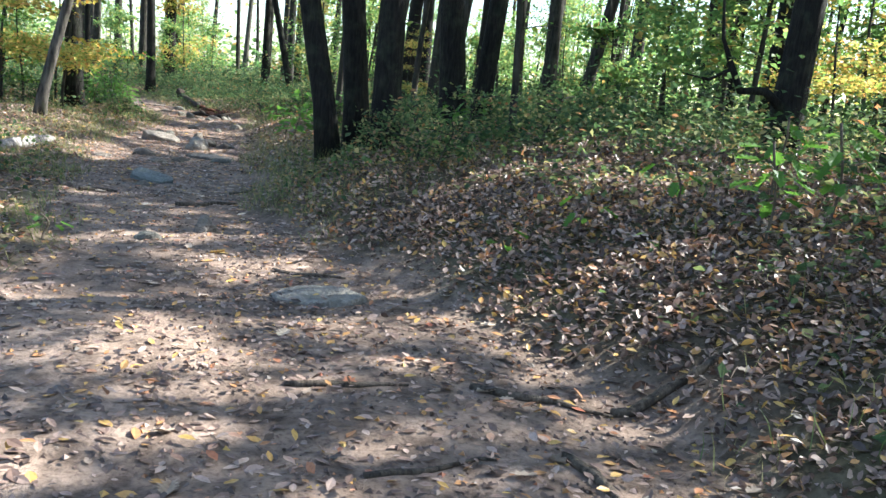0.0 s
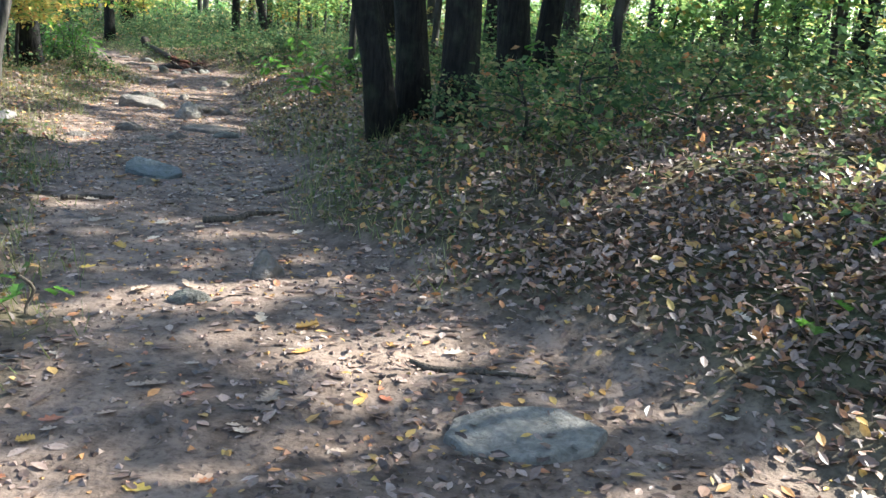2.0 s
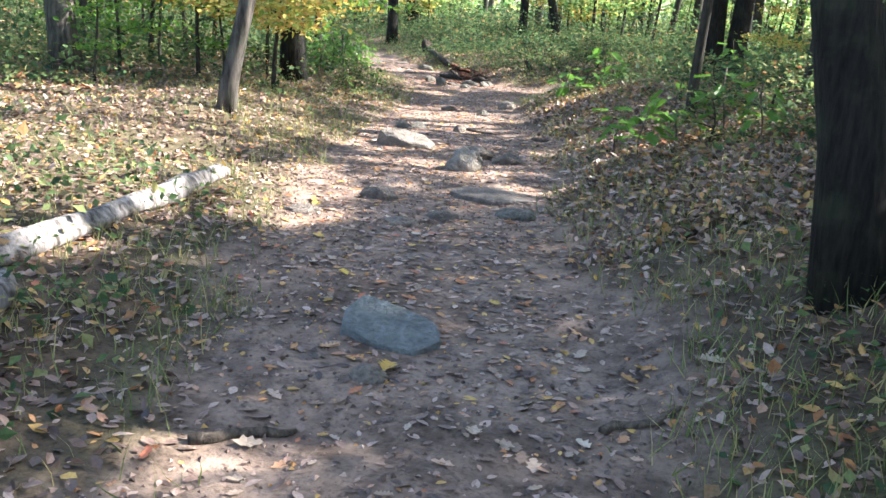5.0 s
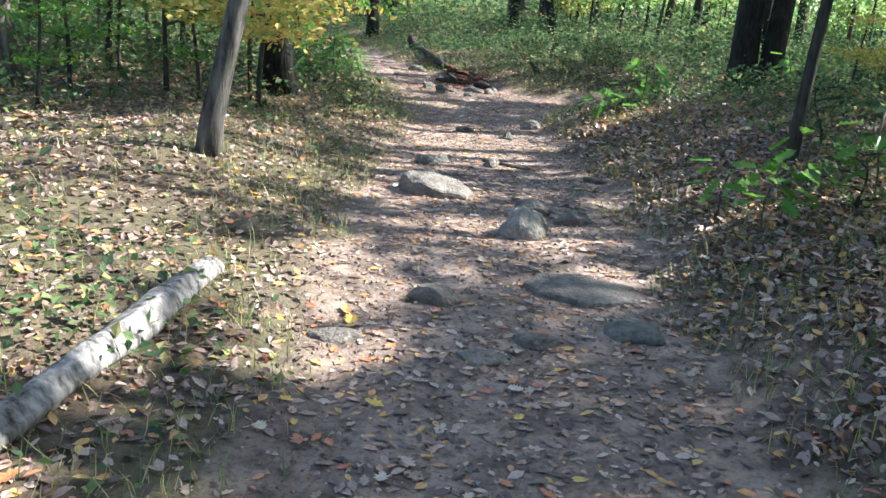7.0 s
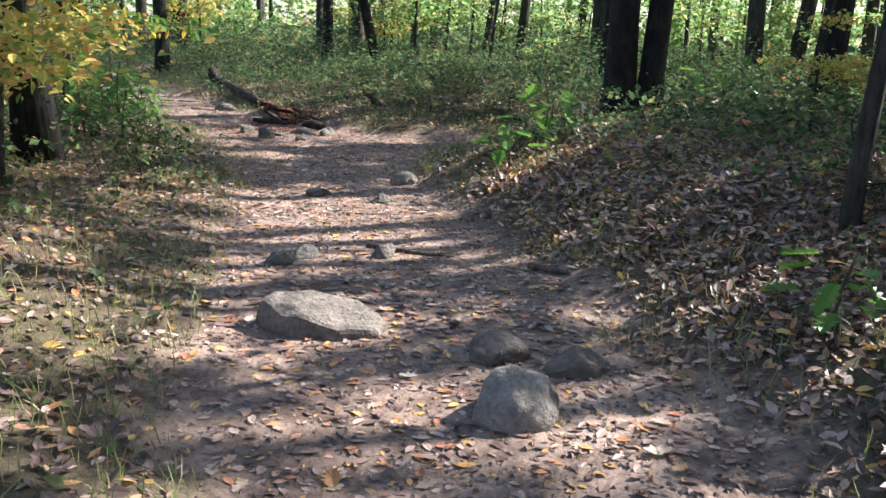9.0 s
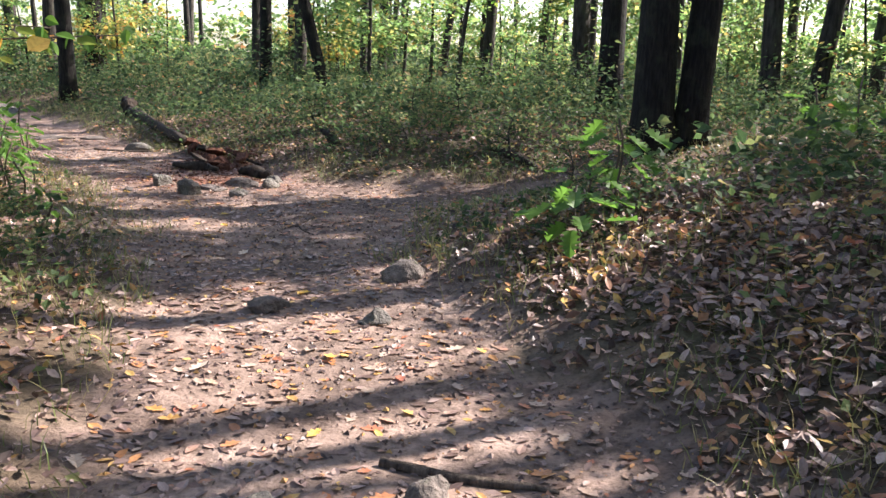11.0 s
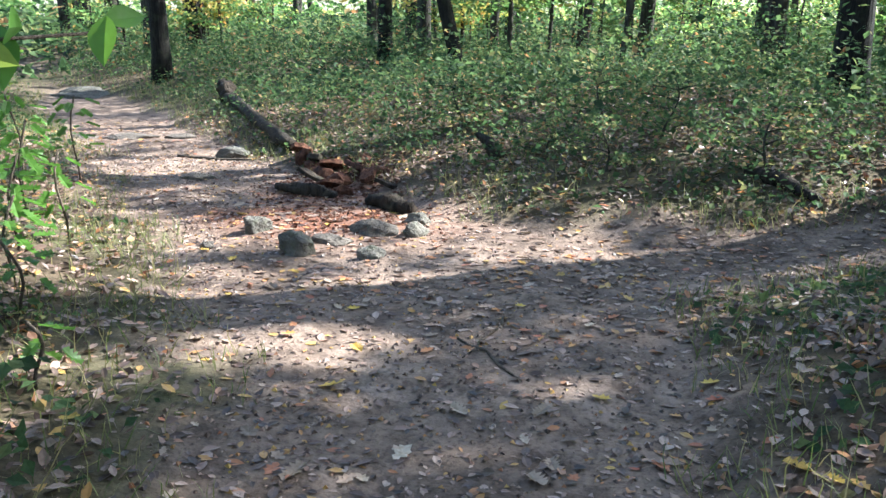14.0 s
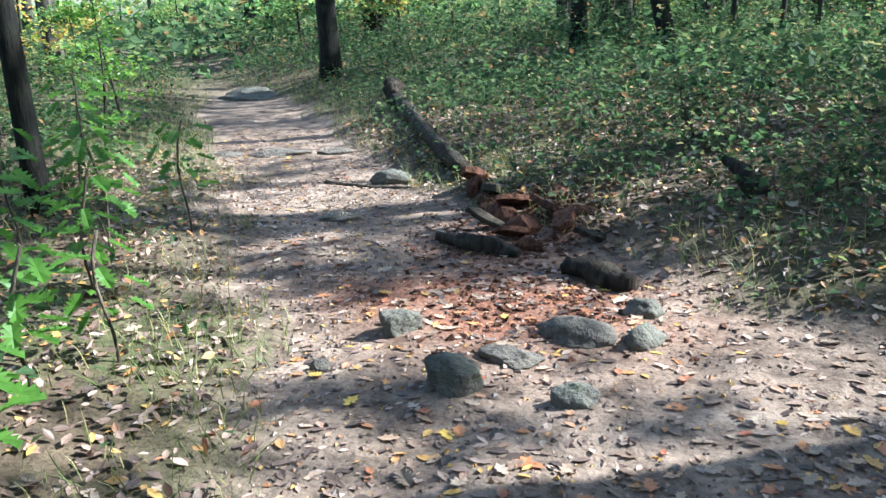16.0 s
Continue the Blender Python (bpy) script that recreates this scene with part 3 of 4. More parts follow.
# the pale curved trunk at the left edge of the trail
forest_tree(-6.98, 14.6, 0.09, (0.23, 0.02), 9.0, BARK_MOTTLED, 61, "slim curved tree with mottled grey bark beside the trail", bend=0.16, sides=16, leaves=500, crown_r=2.0)

# the rest of the wood round about
fill = random.Random(5)
taken = [(t[0], t[1]) for t in SINGLE] + [(-1.1, 9.8), (-1.75, 24.65), (-6.7, 14.5)]
made = 0
while made < 105:
    x, y = fill.uniform(-48, 42), fill.uniform(-16, 82)
    lo, hi = edges(y)
    clear = 5.5 if y < 38 else 3.0
    if lo - (7 if y < 30 else 3.0) < x < hi + clear or any((x - a) ** 2 + (y - b) ** 2 < 5.5 for a, b in taken):
        continue
    if -14 < x < 4 and 8 < y < 40:
        continue
    taken.append((x, y))
    near = -8 < x < 26 and -4 < y < 52
    forest_tree(x, y, fill.uniform(0.09, 0.24), (fill.uniform(-0.06, 0.06), fill.uniform(-0.05, 0.05)), fill.uniform(12, 18), fill.choice((BARK_FAR, BARK_FAR, BARK_GREY)),
                300 + made, sides=9, leaves=1150 if near else 400)
    made += 1


# trees added on the sunny side, crowns out of view, to shade the trail
shade_stand = random.Random(21)
made = 0
while made < 56:
    x, y = shade_stand.uniform(4.6, 25), shade_stand.uniform(1, 41)
    if any((x - a) ** 2 + (y - b) ** 2 < 4.5 for a, b in taken):
        continue
    taken.append((x, y))
    forest_tree(x, y, shade_stand.uniform(0.09, 0.2), (shade_stand.uniform(-0.06, 0.06), shade_stand.uniform(-0.05, 0.05)), shade_stand.uniform(12, 17), shade_stand.choice((BARK_FAR, BARK_BACKLIT, BARK_FAR)),
                600 + made, sides=9, leaves=2200, crown_r=4.2)
    made += 1


# ---- understory ----
def understory(name, tall, count, size, mat, seed, label, spread=0.9, group="understory saplings", bark=None, shape=LEAF, low=0.25, droop=0.5):
    """A slender young tree with layered leaf sprays. Built at the origin."""
    top = tagged(new(name), label, "sapling", group)
    r = random.Random(seed)
    path = stem_path(tall, (r.uniform(-0.08, 0.08), r.uniform(-0.08, 0.08)), 0.12, seed, 10)
    part("trunk", tube_mesh("trunk", path, flare(0.012 + tall * 0.0065, path, 0.2, 0.25), bark or BARK_FAR, 8, 0.1, seed), top)
    cc = []
    for b in range(int(6 + tall * 2.2)):
        t = r.uniform(low, 1.0)
        p0 = along(path, t)
        a = r.uniform(0, 6.28)
        ln = spread * (1.15 - 0.6 * t) * r.uniform(0.6, 1.2)
        limb = [(p0[0] + math.cos(a) * ln * q, p0[1] + math.sin(a) * ln * q, p0[2] + ln * (0.4 * q - 0.25 * q * q)) for q in (0, 0.33, 0.66, 1)]
        part("branch", tube_mesh("branch", limb, [0.010, 0.008, 0.006, 0.003], bark or BARK_FAR, 5, 0, seed), top)
        cc += [limb[1], limb[2], limb[3], limb[3]]
    p, rot, sz = leaf_cloud(cc, 0.2 * spread, count, size, seed, droop)
    v, f = scatter(shape, p, rot, sz)
    part("crown", mesh_of("crown", v, f, mat), top)
    return top


def set_at(ob, x, y, turn=0.0, size=1.0):
    return Matrix.LocRotScale((x, y, ground_z(x, y)), Euler((0, 0, turn)), (size, size, size))


kinds = []
for i in range(7):
    mat = (GREEN, GREEN, GREEN, GREEN, GOLD, GREEN, GREEN)[i]
    label = "slender young tree with yellow autumn leaves" if mat is GOLD else "slender young tree with layered light-green leaves"
    kinds.append(understory("sapling", (3.4, 4.6, 5.6, 6.5, 4.0, 2.4, 7.5)[i], (1100, 1650, 2100, 2400, 1500, 800, 2700)[i], 0.135, mat, 40 + i, label, (0.9, 1.2, 1.5, 1.7, 1.2, 0.7, 1.9)[i]))
used = set()
place = random.Random(9)
n_made = 0
while n_made < 165:
    far = n_made > 75
    x, y = (place.uniform(-45, 36), place.uniform(30, 80)) if far else (place.uniform(-20, 12), place.uniform(8, 46))
    lo, hi = edges(y)
    if lo - (4.0 if y < 34 else 1.5) < x < hi + (4.2 if y < 28 else 1.8):
        continue
    if any((x - a) ** 2 + (y - b) ** 2 < 0.5 for a, b in taken) or (-12.5 < x < -2.7 and 23.8 < y < 34) or (-13 < x < -4 and 5 < y < 16):
        continue
    k = place.randrange(7)
    grown = (3.4, 4.6, 5.6, 6.5, 4.0, 2.4, 7.5)[k]
    shades = [(x - SUN.x * grown * q / SUN.z, y - SUN.y * grown * q / SUN.z) for q in (0.45, 0.7, 0.95)]
    if any((((sx - GAPS[:, 0]) / (GAPS[:, 2] + 0.6)) ** 2 + ((sy - GAPS[:, 1]) / (GAPS[:, 3] + 0.6)) ** 2).min() < 1 for sx, sy in shades):
        continue
    if k == 4 and x > -6 and place.random() < 0.6:
        k = 2
    m = set_at(kinds[k], x, y, place.uniform(0, 6.28), place.uniform(0.75, 1.25))
    if k in used:
        copy_thing(kinds[k], m)
    else:
        kinds[k].matrix_basis = m
        used.add(k)
    n_made += 1

# the far wood, only seen as a mass of leaves
g = np.random.default_rng(15)
n_far = 60000
ang, dist = g.uniform(-1.5, 1.15, n_far), g.uniform(48, 100, n_far)
fx, fy = -6 + np.sin(ang) * dist, 18 + np.cos(ang) * dist
fz = g.uniform(0, 1, n_far) ** 1.5 * (2 + 9 * vnoise(fx * 0.12, fy * 0.12, 97))
keep = vnoise(fx * 0.3 + fz * 0.35, fy * 0.3 - fz * 0.3, 98) > 0.48
p = np.stack([fx, fy, fz + 0.3], 1)[keep]
v, f = scatter(LEAF, p, turns(g.normal(0, 0.6, p.shape) + np.array([0, 0, 1.0]), g.uniform(0, 6.28, len(p))), g.uniform(0.3, 0.75, len(p)))
tagged(new("far_woods", mesh_of("far_woods", v, f, GREEN)), "sunlit green foliage of the far wood", "woods", kind="stuff")

# a golden-leaved sapling at the left of the bend
gold = understory("golden_sapling", 3.6, 2600, 0.095, GOLD, 77, "golden-leaved sapling with flat sprays beside the trail", 1.5, "golden saplings", shape=OVATE, low=0.25, droop=0.25)
gold.matrix_basis = set_at(gold, -8.15, 18.0, 0.4, 0.95)
for x, y, t, s in ((-9.4, 18.0, 2.1, 1.0), (-11.2, 20.5, 4.0, 1.1), (-1.2, 19.4, 1.0, 0.5), (6.2, 13.5, 2.5, 1.0), (5.0, 11.8, 3.4, 0.7)):
    copy_thing(gold, set_at(gold, x, y, t, s))

# low shrubs at the foot of the oaks and on the banks
shrub = understory("low_shrub", 0.75, 520, 0.06, UNDER, 91, "low dark green leafy shrub beside the trail", 0.55, "low shrubs", low=0.06, droop=0.4)
tagged(shrub, "low dark green leafy shrub beside the trail", "shrub", "low shrubs")
shrub.matrix_basis = set_at(shrub, -0.35, 9.0, 0.4, 0.9)
for x, y, t, s in ((-0.1, 8.3, 2.1, 0.75), (0.2, 9.5, 4.0, 1.0), (-0.75, 9.75, 1.0, 0.7), (0.9, 8.8, 2.5, 1.0), (-0.7, 11.2, 3.4, 0.7), (-2.0, 14.6, 0.9, 0.8), (-1.4, 15.6, 3.0, 1.0), (-1.9, 16.8, 5.0, 0.9),
                   (-0.9, 14.2, 1.6, 0.9), (-4.9, 25.3, 0.2, 0.75), (-4.3, 26.0, 1.8, 0.9), (-5.35, 26.0, 2.9, 0.6), (-3.6, 25.2, 3.6, 0.9), (-4.7, 27.2, 4.4, 1.0), (-6.2, 27.6, 5.2, 0.8),
                   (-3.4, 22.6, 0.7, 0.7), (-7.3, 18.7, 1.1, 0.5), (-7.5, 19.6, 3.1, 0.55), (-7.95, 20.5, 4.3, 0.55), (-8.3, 21.6, 0.3, 0.6), (-2.6, 23.4, 2.2, 0.9)):
    copy_thing(shrub, set_at(shrub, x, y, t, s))


# ---- ground plants, as stuff ----
def field(count, x0, x1, y0, y1, seed):
    g = np.random.default_rng(seed)
    return g, g.uniform(x0, x1, count), g.uniform(y0, y1, count)


def spread_leaves(name, shape, mat, label, category, cand, box, seed, size, dens, lift, tilt):
    g, x, y = field(cand, *box, seed)
    left, right = off_trail(x, y)
    keep = g.uniform(0, 1, cand) < dens(x, y, left, right)
    x, y = x[keep], y[keep]
    d = (left + right)[keep]
    z = height(x, y) + lift(g, x, y, d)
    nrm = g.normal(0, tilt, (len(x), 3)) * np.where(d > 0.1, 1.0, 0.32)[:, None] * g.uniform(0.3, 1.7, (len(x), 1)) + np.array([0, 0, 1.0])
    sz = size * g.uniform(0.25, 1.0, len(x)) ** 0.8 * 1.45
    v, f = scatter(shape, np.stack([x, y, z], 1), turns(nrm, g.uniform(0, 6.28, len(x))), sz)
    return tagged(new(name, mesh_of(name, v, f, mat)), label, category, kind="stuff")


def clumps(x, y, seed, lo=0.35, hi=0.65):
    n = 0.6 * vnoise(x * 0.7, y * 0.7, seed) + 0.4 * vnoise(x * 2.1, y * 2.1, seed + 1)
    return np.clip((n - lo) / (hi - lo), 0, 1)


def bush_top(x, y, d):
    """Height of the low growth over the ground."""
    bush = 0.35 + 1.1 * clumps(x * 2.4, y * 2.4, 50, 0.35, 0.65)
    return 0.12 * np.clip((y - 24) / 1.5, 0, 1) * np.clip(d / 0.8, 0, 1) + np.clip(d / 1.6, 0.05, 1) * (0.1 + 0.6 * bush * vnoise(x * 0.9, y * 0.9, 51) * clumps(x, y, 52, 0.25, 0.6))


def leafy(x, y, left, right):
    d = left + right
    bare_bank = 1.2 * np.exp(-(((x - 0.4) / 1.9) ** 2 + ((y - 5.1) / 1.9) ** 4)) + np.exp(-(((x + 2.8) / 1.3) ** 2 + ((y - 15.5) / 4.5) ** 2)) + 1.1 * np.exp(-(((x + 7.6) / 2.2) ** 2 + ((y - 14.0) / 3.2) ** 4))
    thick = np.exp(-(((x + 1.5) / 0.9) ** 2 + ((y - 9.3) / 1.5) ** 2)) + np.exp(-(((x + 4.9) / 0.7) ** 2 + ((y - 8.9) / 1.2) ** 2)) + np.clip((y - 22) / 2, 0, 1) * (right > 0) * 0.6 + 0.8 * np.exp(-(((x - 2.2) / 1.5) ** 2 + ((y - 8.2) / 1.3) ** 2))
    patch = np.maximum(0.06 + 0.94 * clumps(x, y, 54, 0.4, 0.7), np.clip(thick, 0, 0.95))
    return np.clip((d - 0.15) / 1.2, 0, 1) * patch * np.clip(1 - 0.85 * bare_bank, 0.08, 1)


spread_leaves("undergrowth", LEAF, UNDER, "dense low green undergrowth along the trail", "undergrowth", 180000, (-19, 5, 1.5, 19.5), 71, 0.06,
              leafy, lambda g, x, y, d: bush_top(x, y, d) * g.uniform(0.1, 1, len(x)) ** 0.7, 0.5)
spread_leaves("undergrowth", LEAF, UNDER_GREEN, "dense low green growth round the rotting log", "undergrowth", 205000, (-19, 5, 19.5, 40), 82, 0.06,
              leafy, lambda g, x, y, d: bush_top(x, y, d) * g.uniform(0.1, 1, len(x)) ** 0.7, 0.5)
spread_leaves("undergrowth", LEAF, UNDER_GREEN, "knee-high green undergrowth deeper in the wood", "undergrowth", 235000, (-26, 15, 8, 54), 72, 0.09,
              lambda x, y, l, r: np.clip((l + r - 1.2) / 1.5, 0, 1) * (0.25 + 0.75 * clumps(x, y, 56, 0.3, 0.6)) * np.clip(1 - 1.0 * np.exp(-(((x + 8.0) / 2.6) ** 2 + ((y - 13.5) / 3.6) ** 4)) - np.exp(-(((x - 0.4) / 1.9) ** 2 + ((y - 6) / 2.5) ** 4)), 0.04, 1),
              lambda g, x, y, d: (0.12 + np.clip(d / 4, 0.2, 1) * (0.2 + 1.1 * vnoise(x * 0.5, y * 0.5, 58) * (0.25 + clumps(x * 1.3, y * 1.3, 59, 0.4, 0.6)))) * g.uniform(0.05, 1, len(x)), 0.5)
spread_leaves("undergrowth", LEAF, UNDER_GREEN, "bushy green undergrowth far off between the trunks", "undergrowth", 62000, (-70, 34, 38, 98), 76, 0.36,
              lambda x, y, l, r: np.where(y > 48, 1.0, np.clip((-14 - x) / 6, 0, 1)), lambda g, x, y, d: 1.5 * vnoise(x * 0.3, y * 0.3, 61) * g.uniform(0.05, 1, len(x)) + 0.1, 0.5)
spread_leaves("leaf_litter", DRY, LITTER, "brown dry fallen leaves covering the forest floor", "leaf litter", 195000, (-12, 4.5, 0.8, 31), 73, 0.053,
              lambda x, y, l, r: np.where(l + r > 0, np.clip(0.3 + (l + r) / 1.0, 0, 0.9), (0.15 + 0.38 * clumps(x, y, 60, 0.4, 0.7)) * np.clip(0.5 + (y - 5) / 9, 0.5, 1.7)),
              lambda g, x, y, d: g.uniform(0.0, 1.0, len(x)) * np.where(d > 0.2, 0.035, 0.008), 0.38)
spread_leaves("leaf_litter", LEAF, LITTER, "brown fallen leaves scattered through the wood", "leaf litter", 50000, (-35, 30, -4, 60), 74, 0.14,
              lambda x, y, l, r: np.clip((l + r - 3) / 2, 0, 0.8), lambda g, x, y, d: g.uniform(0.0, 0.03, len(x)), 0.3)
spread_leaves("trail_leaves", CURLED, TAN_LITTER, "tan and orange dry leaves strewn over the trail", "leaf litter", 33000, (-11, 3, 2, 29), 77, 0.066,
              lambda x, y, l, r: np.where(l + r > 0.5, 0.25, (0.12 + 0.7 * clumps(x, y, 66, 0.35, 0.7)) * np.clip((y - 1) / 12, 0.2, 1)), lambda g, x, y, d: g.uniform(0.002, 0.01, len(x)), 0.24)
spread_leaves("leaf_litter", DRY, LITTER, "thick brown leaf litter on the bank beside the trail", "leaf litter", 60000, (-1.6, 4.2, 2.6, 10.0), 78, 0.047,
              lambda x, y, l, r: np.clip(0.12 + r / 0.8, 0, 0.95) * np.clip((8.2 - y) / 1.5, 0.3, 1), lambda g, x, y, d: g.uniform(0.0, 0.05, len(x)), 0.75)
spread_leaves("leaf_litter", DRY, LITTER, "deep brown leaf litter on the shaded bank", "leaf litter", 46000, (-4.4, 0.6, 11.5, 22.0), 80, 0.06,
              lambda x, y, l, r: np.clip(r / 0.6, 0, 0.9) * np.clip((3.2 - r) / 1.5, 0.15, 1), lambda g, x, y, d: g.uniform(0.0, 0.05, len(x)), 0.6)
spread_leaves("leaf_fragments", DRY, LITTER, "small brown leaf fragments trodden into the trail", "leaf litter", 52000, (-10, 2.4, 2.0, 27), 79, 0.028,
              lambda x, y, l, r: np.where(l + r > 0.4, 0.0, 0.2 + 0.8 * clumps(x, y, 67, 0.35, 0.65)), lambda g, x, y, d: g.uniform(0.001, 0.008, len(x)), 0.3)
CRUMB = ([(0.5, 0, 0), (-0.3, 0.42, 0.05), (-0.3, -0.42, 0), (0, 0.05, 0.45)], [(0, 1, 3), (1, 2, 3), (2, 0, 3), (0, 2, 1)])
spread_leaves("trail_debris", CRUMB, LITTER, "small clods, bark crumbs and grit on the trail", "debris", 130000, (-11, 3, 1.5, 28), 75, 0.025,
              lambda x, y, l, r: np.where(l + r > 0.3, 0.0, 0.25 + 0.75 * clumps(x, y, 64)), lambda g, x, y, d: g.uniform(-0.004, 0.004, len(x)), 0.5)


def grass(cand, seed):
    g, x, y = field(cand, -17, 3, 3, 37, seed)
    left, right = off_trail(x, y)
    d = left + right
    w = np.clip(d / 0.15, 0, 1) * np.exp(-d / 1.1) * clumps(x, y, 62, 0.3, 0.55) + 0.9 * np.exp(-(((x + 1.9) / 0.9) ** 2 + ((y - 10.2) / 1.4) ** 2)) * (d > 0.1) + 0.25 * (d > 0.5) * clumps(x, y, 63)
    w = w * np.clip(1.05 - 1.2 * np.exp(-(((x - 0.4) / 1.9) ** 2 + ((y - 5.0) / 2.6) ** 4)), 0, 1)
    keep = g.uniform(0, 1, cand) < w
    x, y = x[keep], y[keep]
    p = np.stack([x, y, height(x, y) - 0.01], 1)
    nrm = g.normal(0, 0.35, (len(x), 3)) + np.array([0, 0, 1.0])
    hh = g.uniform(0.06, 0.2, len(x))
    size = np.stack([np.full(len(x), 0.006), hh, hh], 1)
    v, f = scatter(BLADE, p, turns(nrm, g.uniform(0, 6.28, len(x))), size)
    return tagged(new("grass", mesh_of("grass", v, f, GRASS)), "thin dry green and straw grass at the trail edge", "grass", kind="stuff")


grass(260000, 81)


# ---- rocks ----
def rock(x, y, sx, sy, sz, seed, mat=None, label="", turn=0.0, sink=0.35, sharp=0.0, tip=(0, 0)):
    """A weathered stone half sunk in the soil."""
    sink = sink + 0.02
    bm = bmesh.new()
    bmesh.ops.create_icosphere(bm, subdivisions=4, radius=1.0)
    r = random.Random(seed)
    cuts = [(Vector((r.uniform(-1, 1), r.uniform(-1, 1), r.uniform(-0.3, 1))).normalized(), r.uniform(0.72 - 0.22 * sharp, 0.95 - 0.15 * sharp)) for _ in range(14)]
    off = Vector((seed * 3.1, seed * 1.7, 0))
    for v in bm.verts:
        p = v.co.copy()
        for n, d in cuts:
            k = p.dot(n) - d
            if k > 0:
                p -= n * k * (0.9 + 0.1 * sharp)
        p += p.normalized() * (0.14 * noise.noise(p * 1.6 + off) + 0.08 * noise.noise(p * 4 + off) + 0.035 * noise.noise(p * 11 + off))
        v.co = Vector((p.x * sx, p.y * sy, p.z * sz))
    me = bpy.data.meshes.new("rock")
    bm.to_mesh(me)
    bm.free()
    me.polygons.foreach_set("use_smooth", [True] * len(me.polygons))
    me.materials.append(mat or ROCK)
    ob = tagged(new("rock", me), label or "weathered grey stone half buried in the trail", "rock", "rocks on the trail")
    ob.matrix_basis = Matrix.LocRotScale((x, y, ground_z(x, y) + sz * (0.5 - sink)), Euler((tip[0], tip[1], turn)), None)
    return ob


def slab(x, y, z, outline, thick, rx, ry, turn, seed, mat, label):
    """A flat broken stone: an uneven outline with worn edges and a hackly top."""
    r = random.Random(seed)
    off = Vector((seed * 2.3, seed * 1.1, 0))
    bm = bmesh.new()
    low = [bm.verts.new((px, py, 0)) for px, py in outline]
    bm.faces.new(low)
    up = bmesh.ops.extrude_face_region(bm, geom=list(bm.faces))
    for v in up["geom"]:
        if isinstance(v, bmesh.types.BMVert):
            v.co.z += thick * r.uniform(0.85, 1.1)
            v.co.x *= 0.95
            v.co.y *= 0.94
    bmesh.ops.recalc_face_normals(bm, faces=list(bm.faces))
    bmesh.ops.bevel(bm, geom=list(bm.edges), offset=thick * 0.16, segments=2, profile=0.6, affect="EDGES")
    bmesh.ops.triangulate(bm, faces=list(bm.faces))
    for _ in range(3):
        bmesh.ops.subdivide_edges(bm, edges=[e for e in bm.edges if e.calc_length() > 0.045], cuts=1)
        bmesh.ops.triangulate(bm, faces=list(bm.faces))
    for v in bm.verts:
        v.co += Vector((noise.noise(v.co * 9 + off), noise.noise(v.co * 9 - off), noise.noise(v.co * 7 + off * 2))) * 0.012
        v.co.z += 0.006 * noise.noise(v.co * 28 + off)
    me = bpy.data.meshes.new("rock")
    bm.to_mesh(me)
    bm.free()
    me.materials.append(mat)
    ob = tagged(new("rock", me), label, "rock", "rocks on the trail")
    ob.matrix_basis = Matrix.LocRotScale((x, y, ground_z(x, y) + z), Euler((rx, ry, turn)), None)
    return ob


slab(-3.42, 10.02, -0.05, [(-0.27, 0.0), (-0.2, -0.16), (0.02, -0.21), (0.2, -0.17), (0.28, -0.02), (0.16, 0.17), (-0.12, 0.2), (-0.25, 0.15)], 0.115, 0.16, 0.12, -0.12, 3, ROCK_BLUE,
     "flat blue-grey broken slab tilted on the trail")
slab(-0.72, 5.28, -0.05, [(-0.3, 0.0), (-0.24, -0.12), (0.0, -0.19), (0.22, -0.14), (0.32, 0.0), (0.2, 0.15), (-0.05, 0.2), (-0.24, 0.14)], 0.09, 0.05, -0.03, 0.1, 9, ROCK_PALE,
     "flat pale quartz-veined stone set in the trail")
slab(-3.7, 13.45, -0.095, [(-0.42, -0.02), (-0.3, -0.2), (0.0, -0.26), (0.32, -0.2), (0.45, 0.02), (0.3, 0.2), (-0.05, 0.24), (-0.34, 0.18)], 0.12, 0.04, 0.02, 0.05, 14, ROCK_DIRT,
     "broad dirt-covered stone ledge across the trail")
slab(-5.26, 15.6, -0.05, [(-0.36, 0.02), (-0.2, -0.14), (0.1, -0.2), (0.33, -0.12), (0.36, 0.03), (0.18, 0.18), (-0.12, 0.2), (-0.3, 0.12)], 0.17, 0.16, 0.14, 0.0, 21, ROCK_BROWN,
     "pale angular stone overhanging a washed-out hollow")
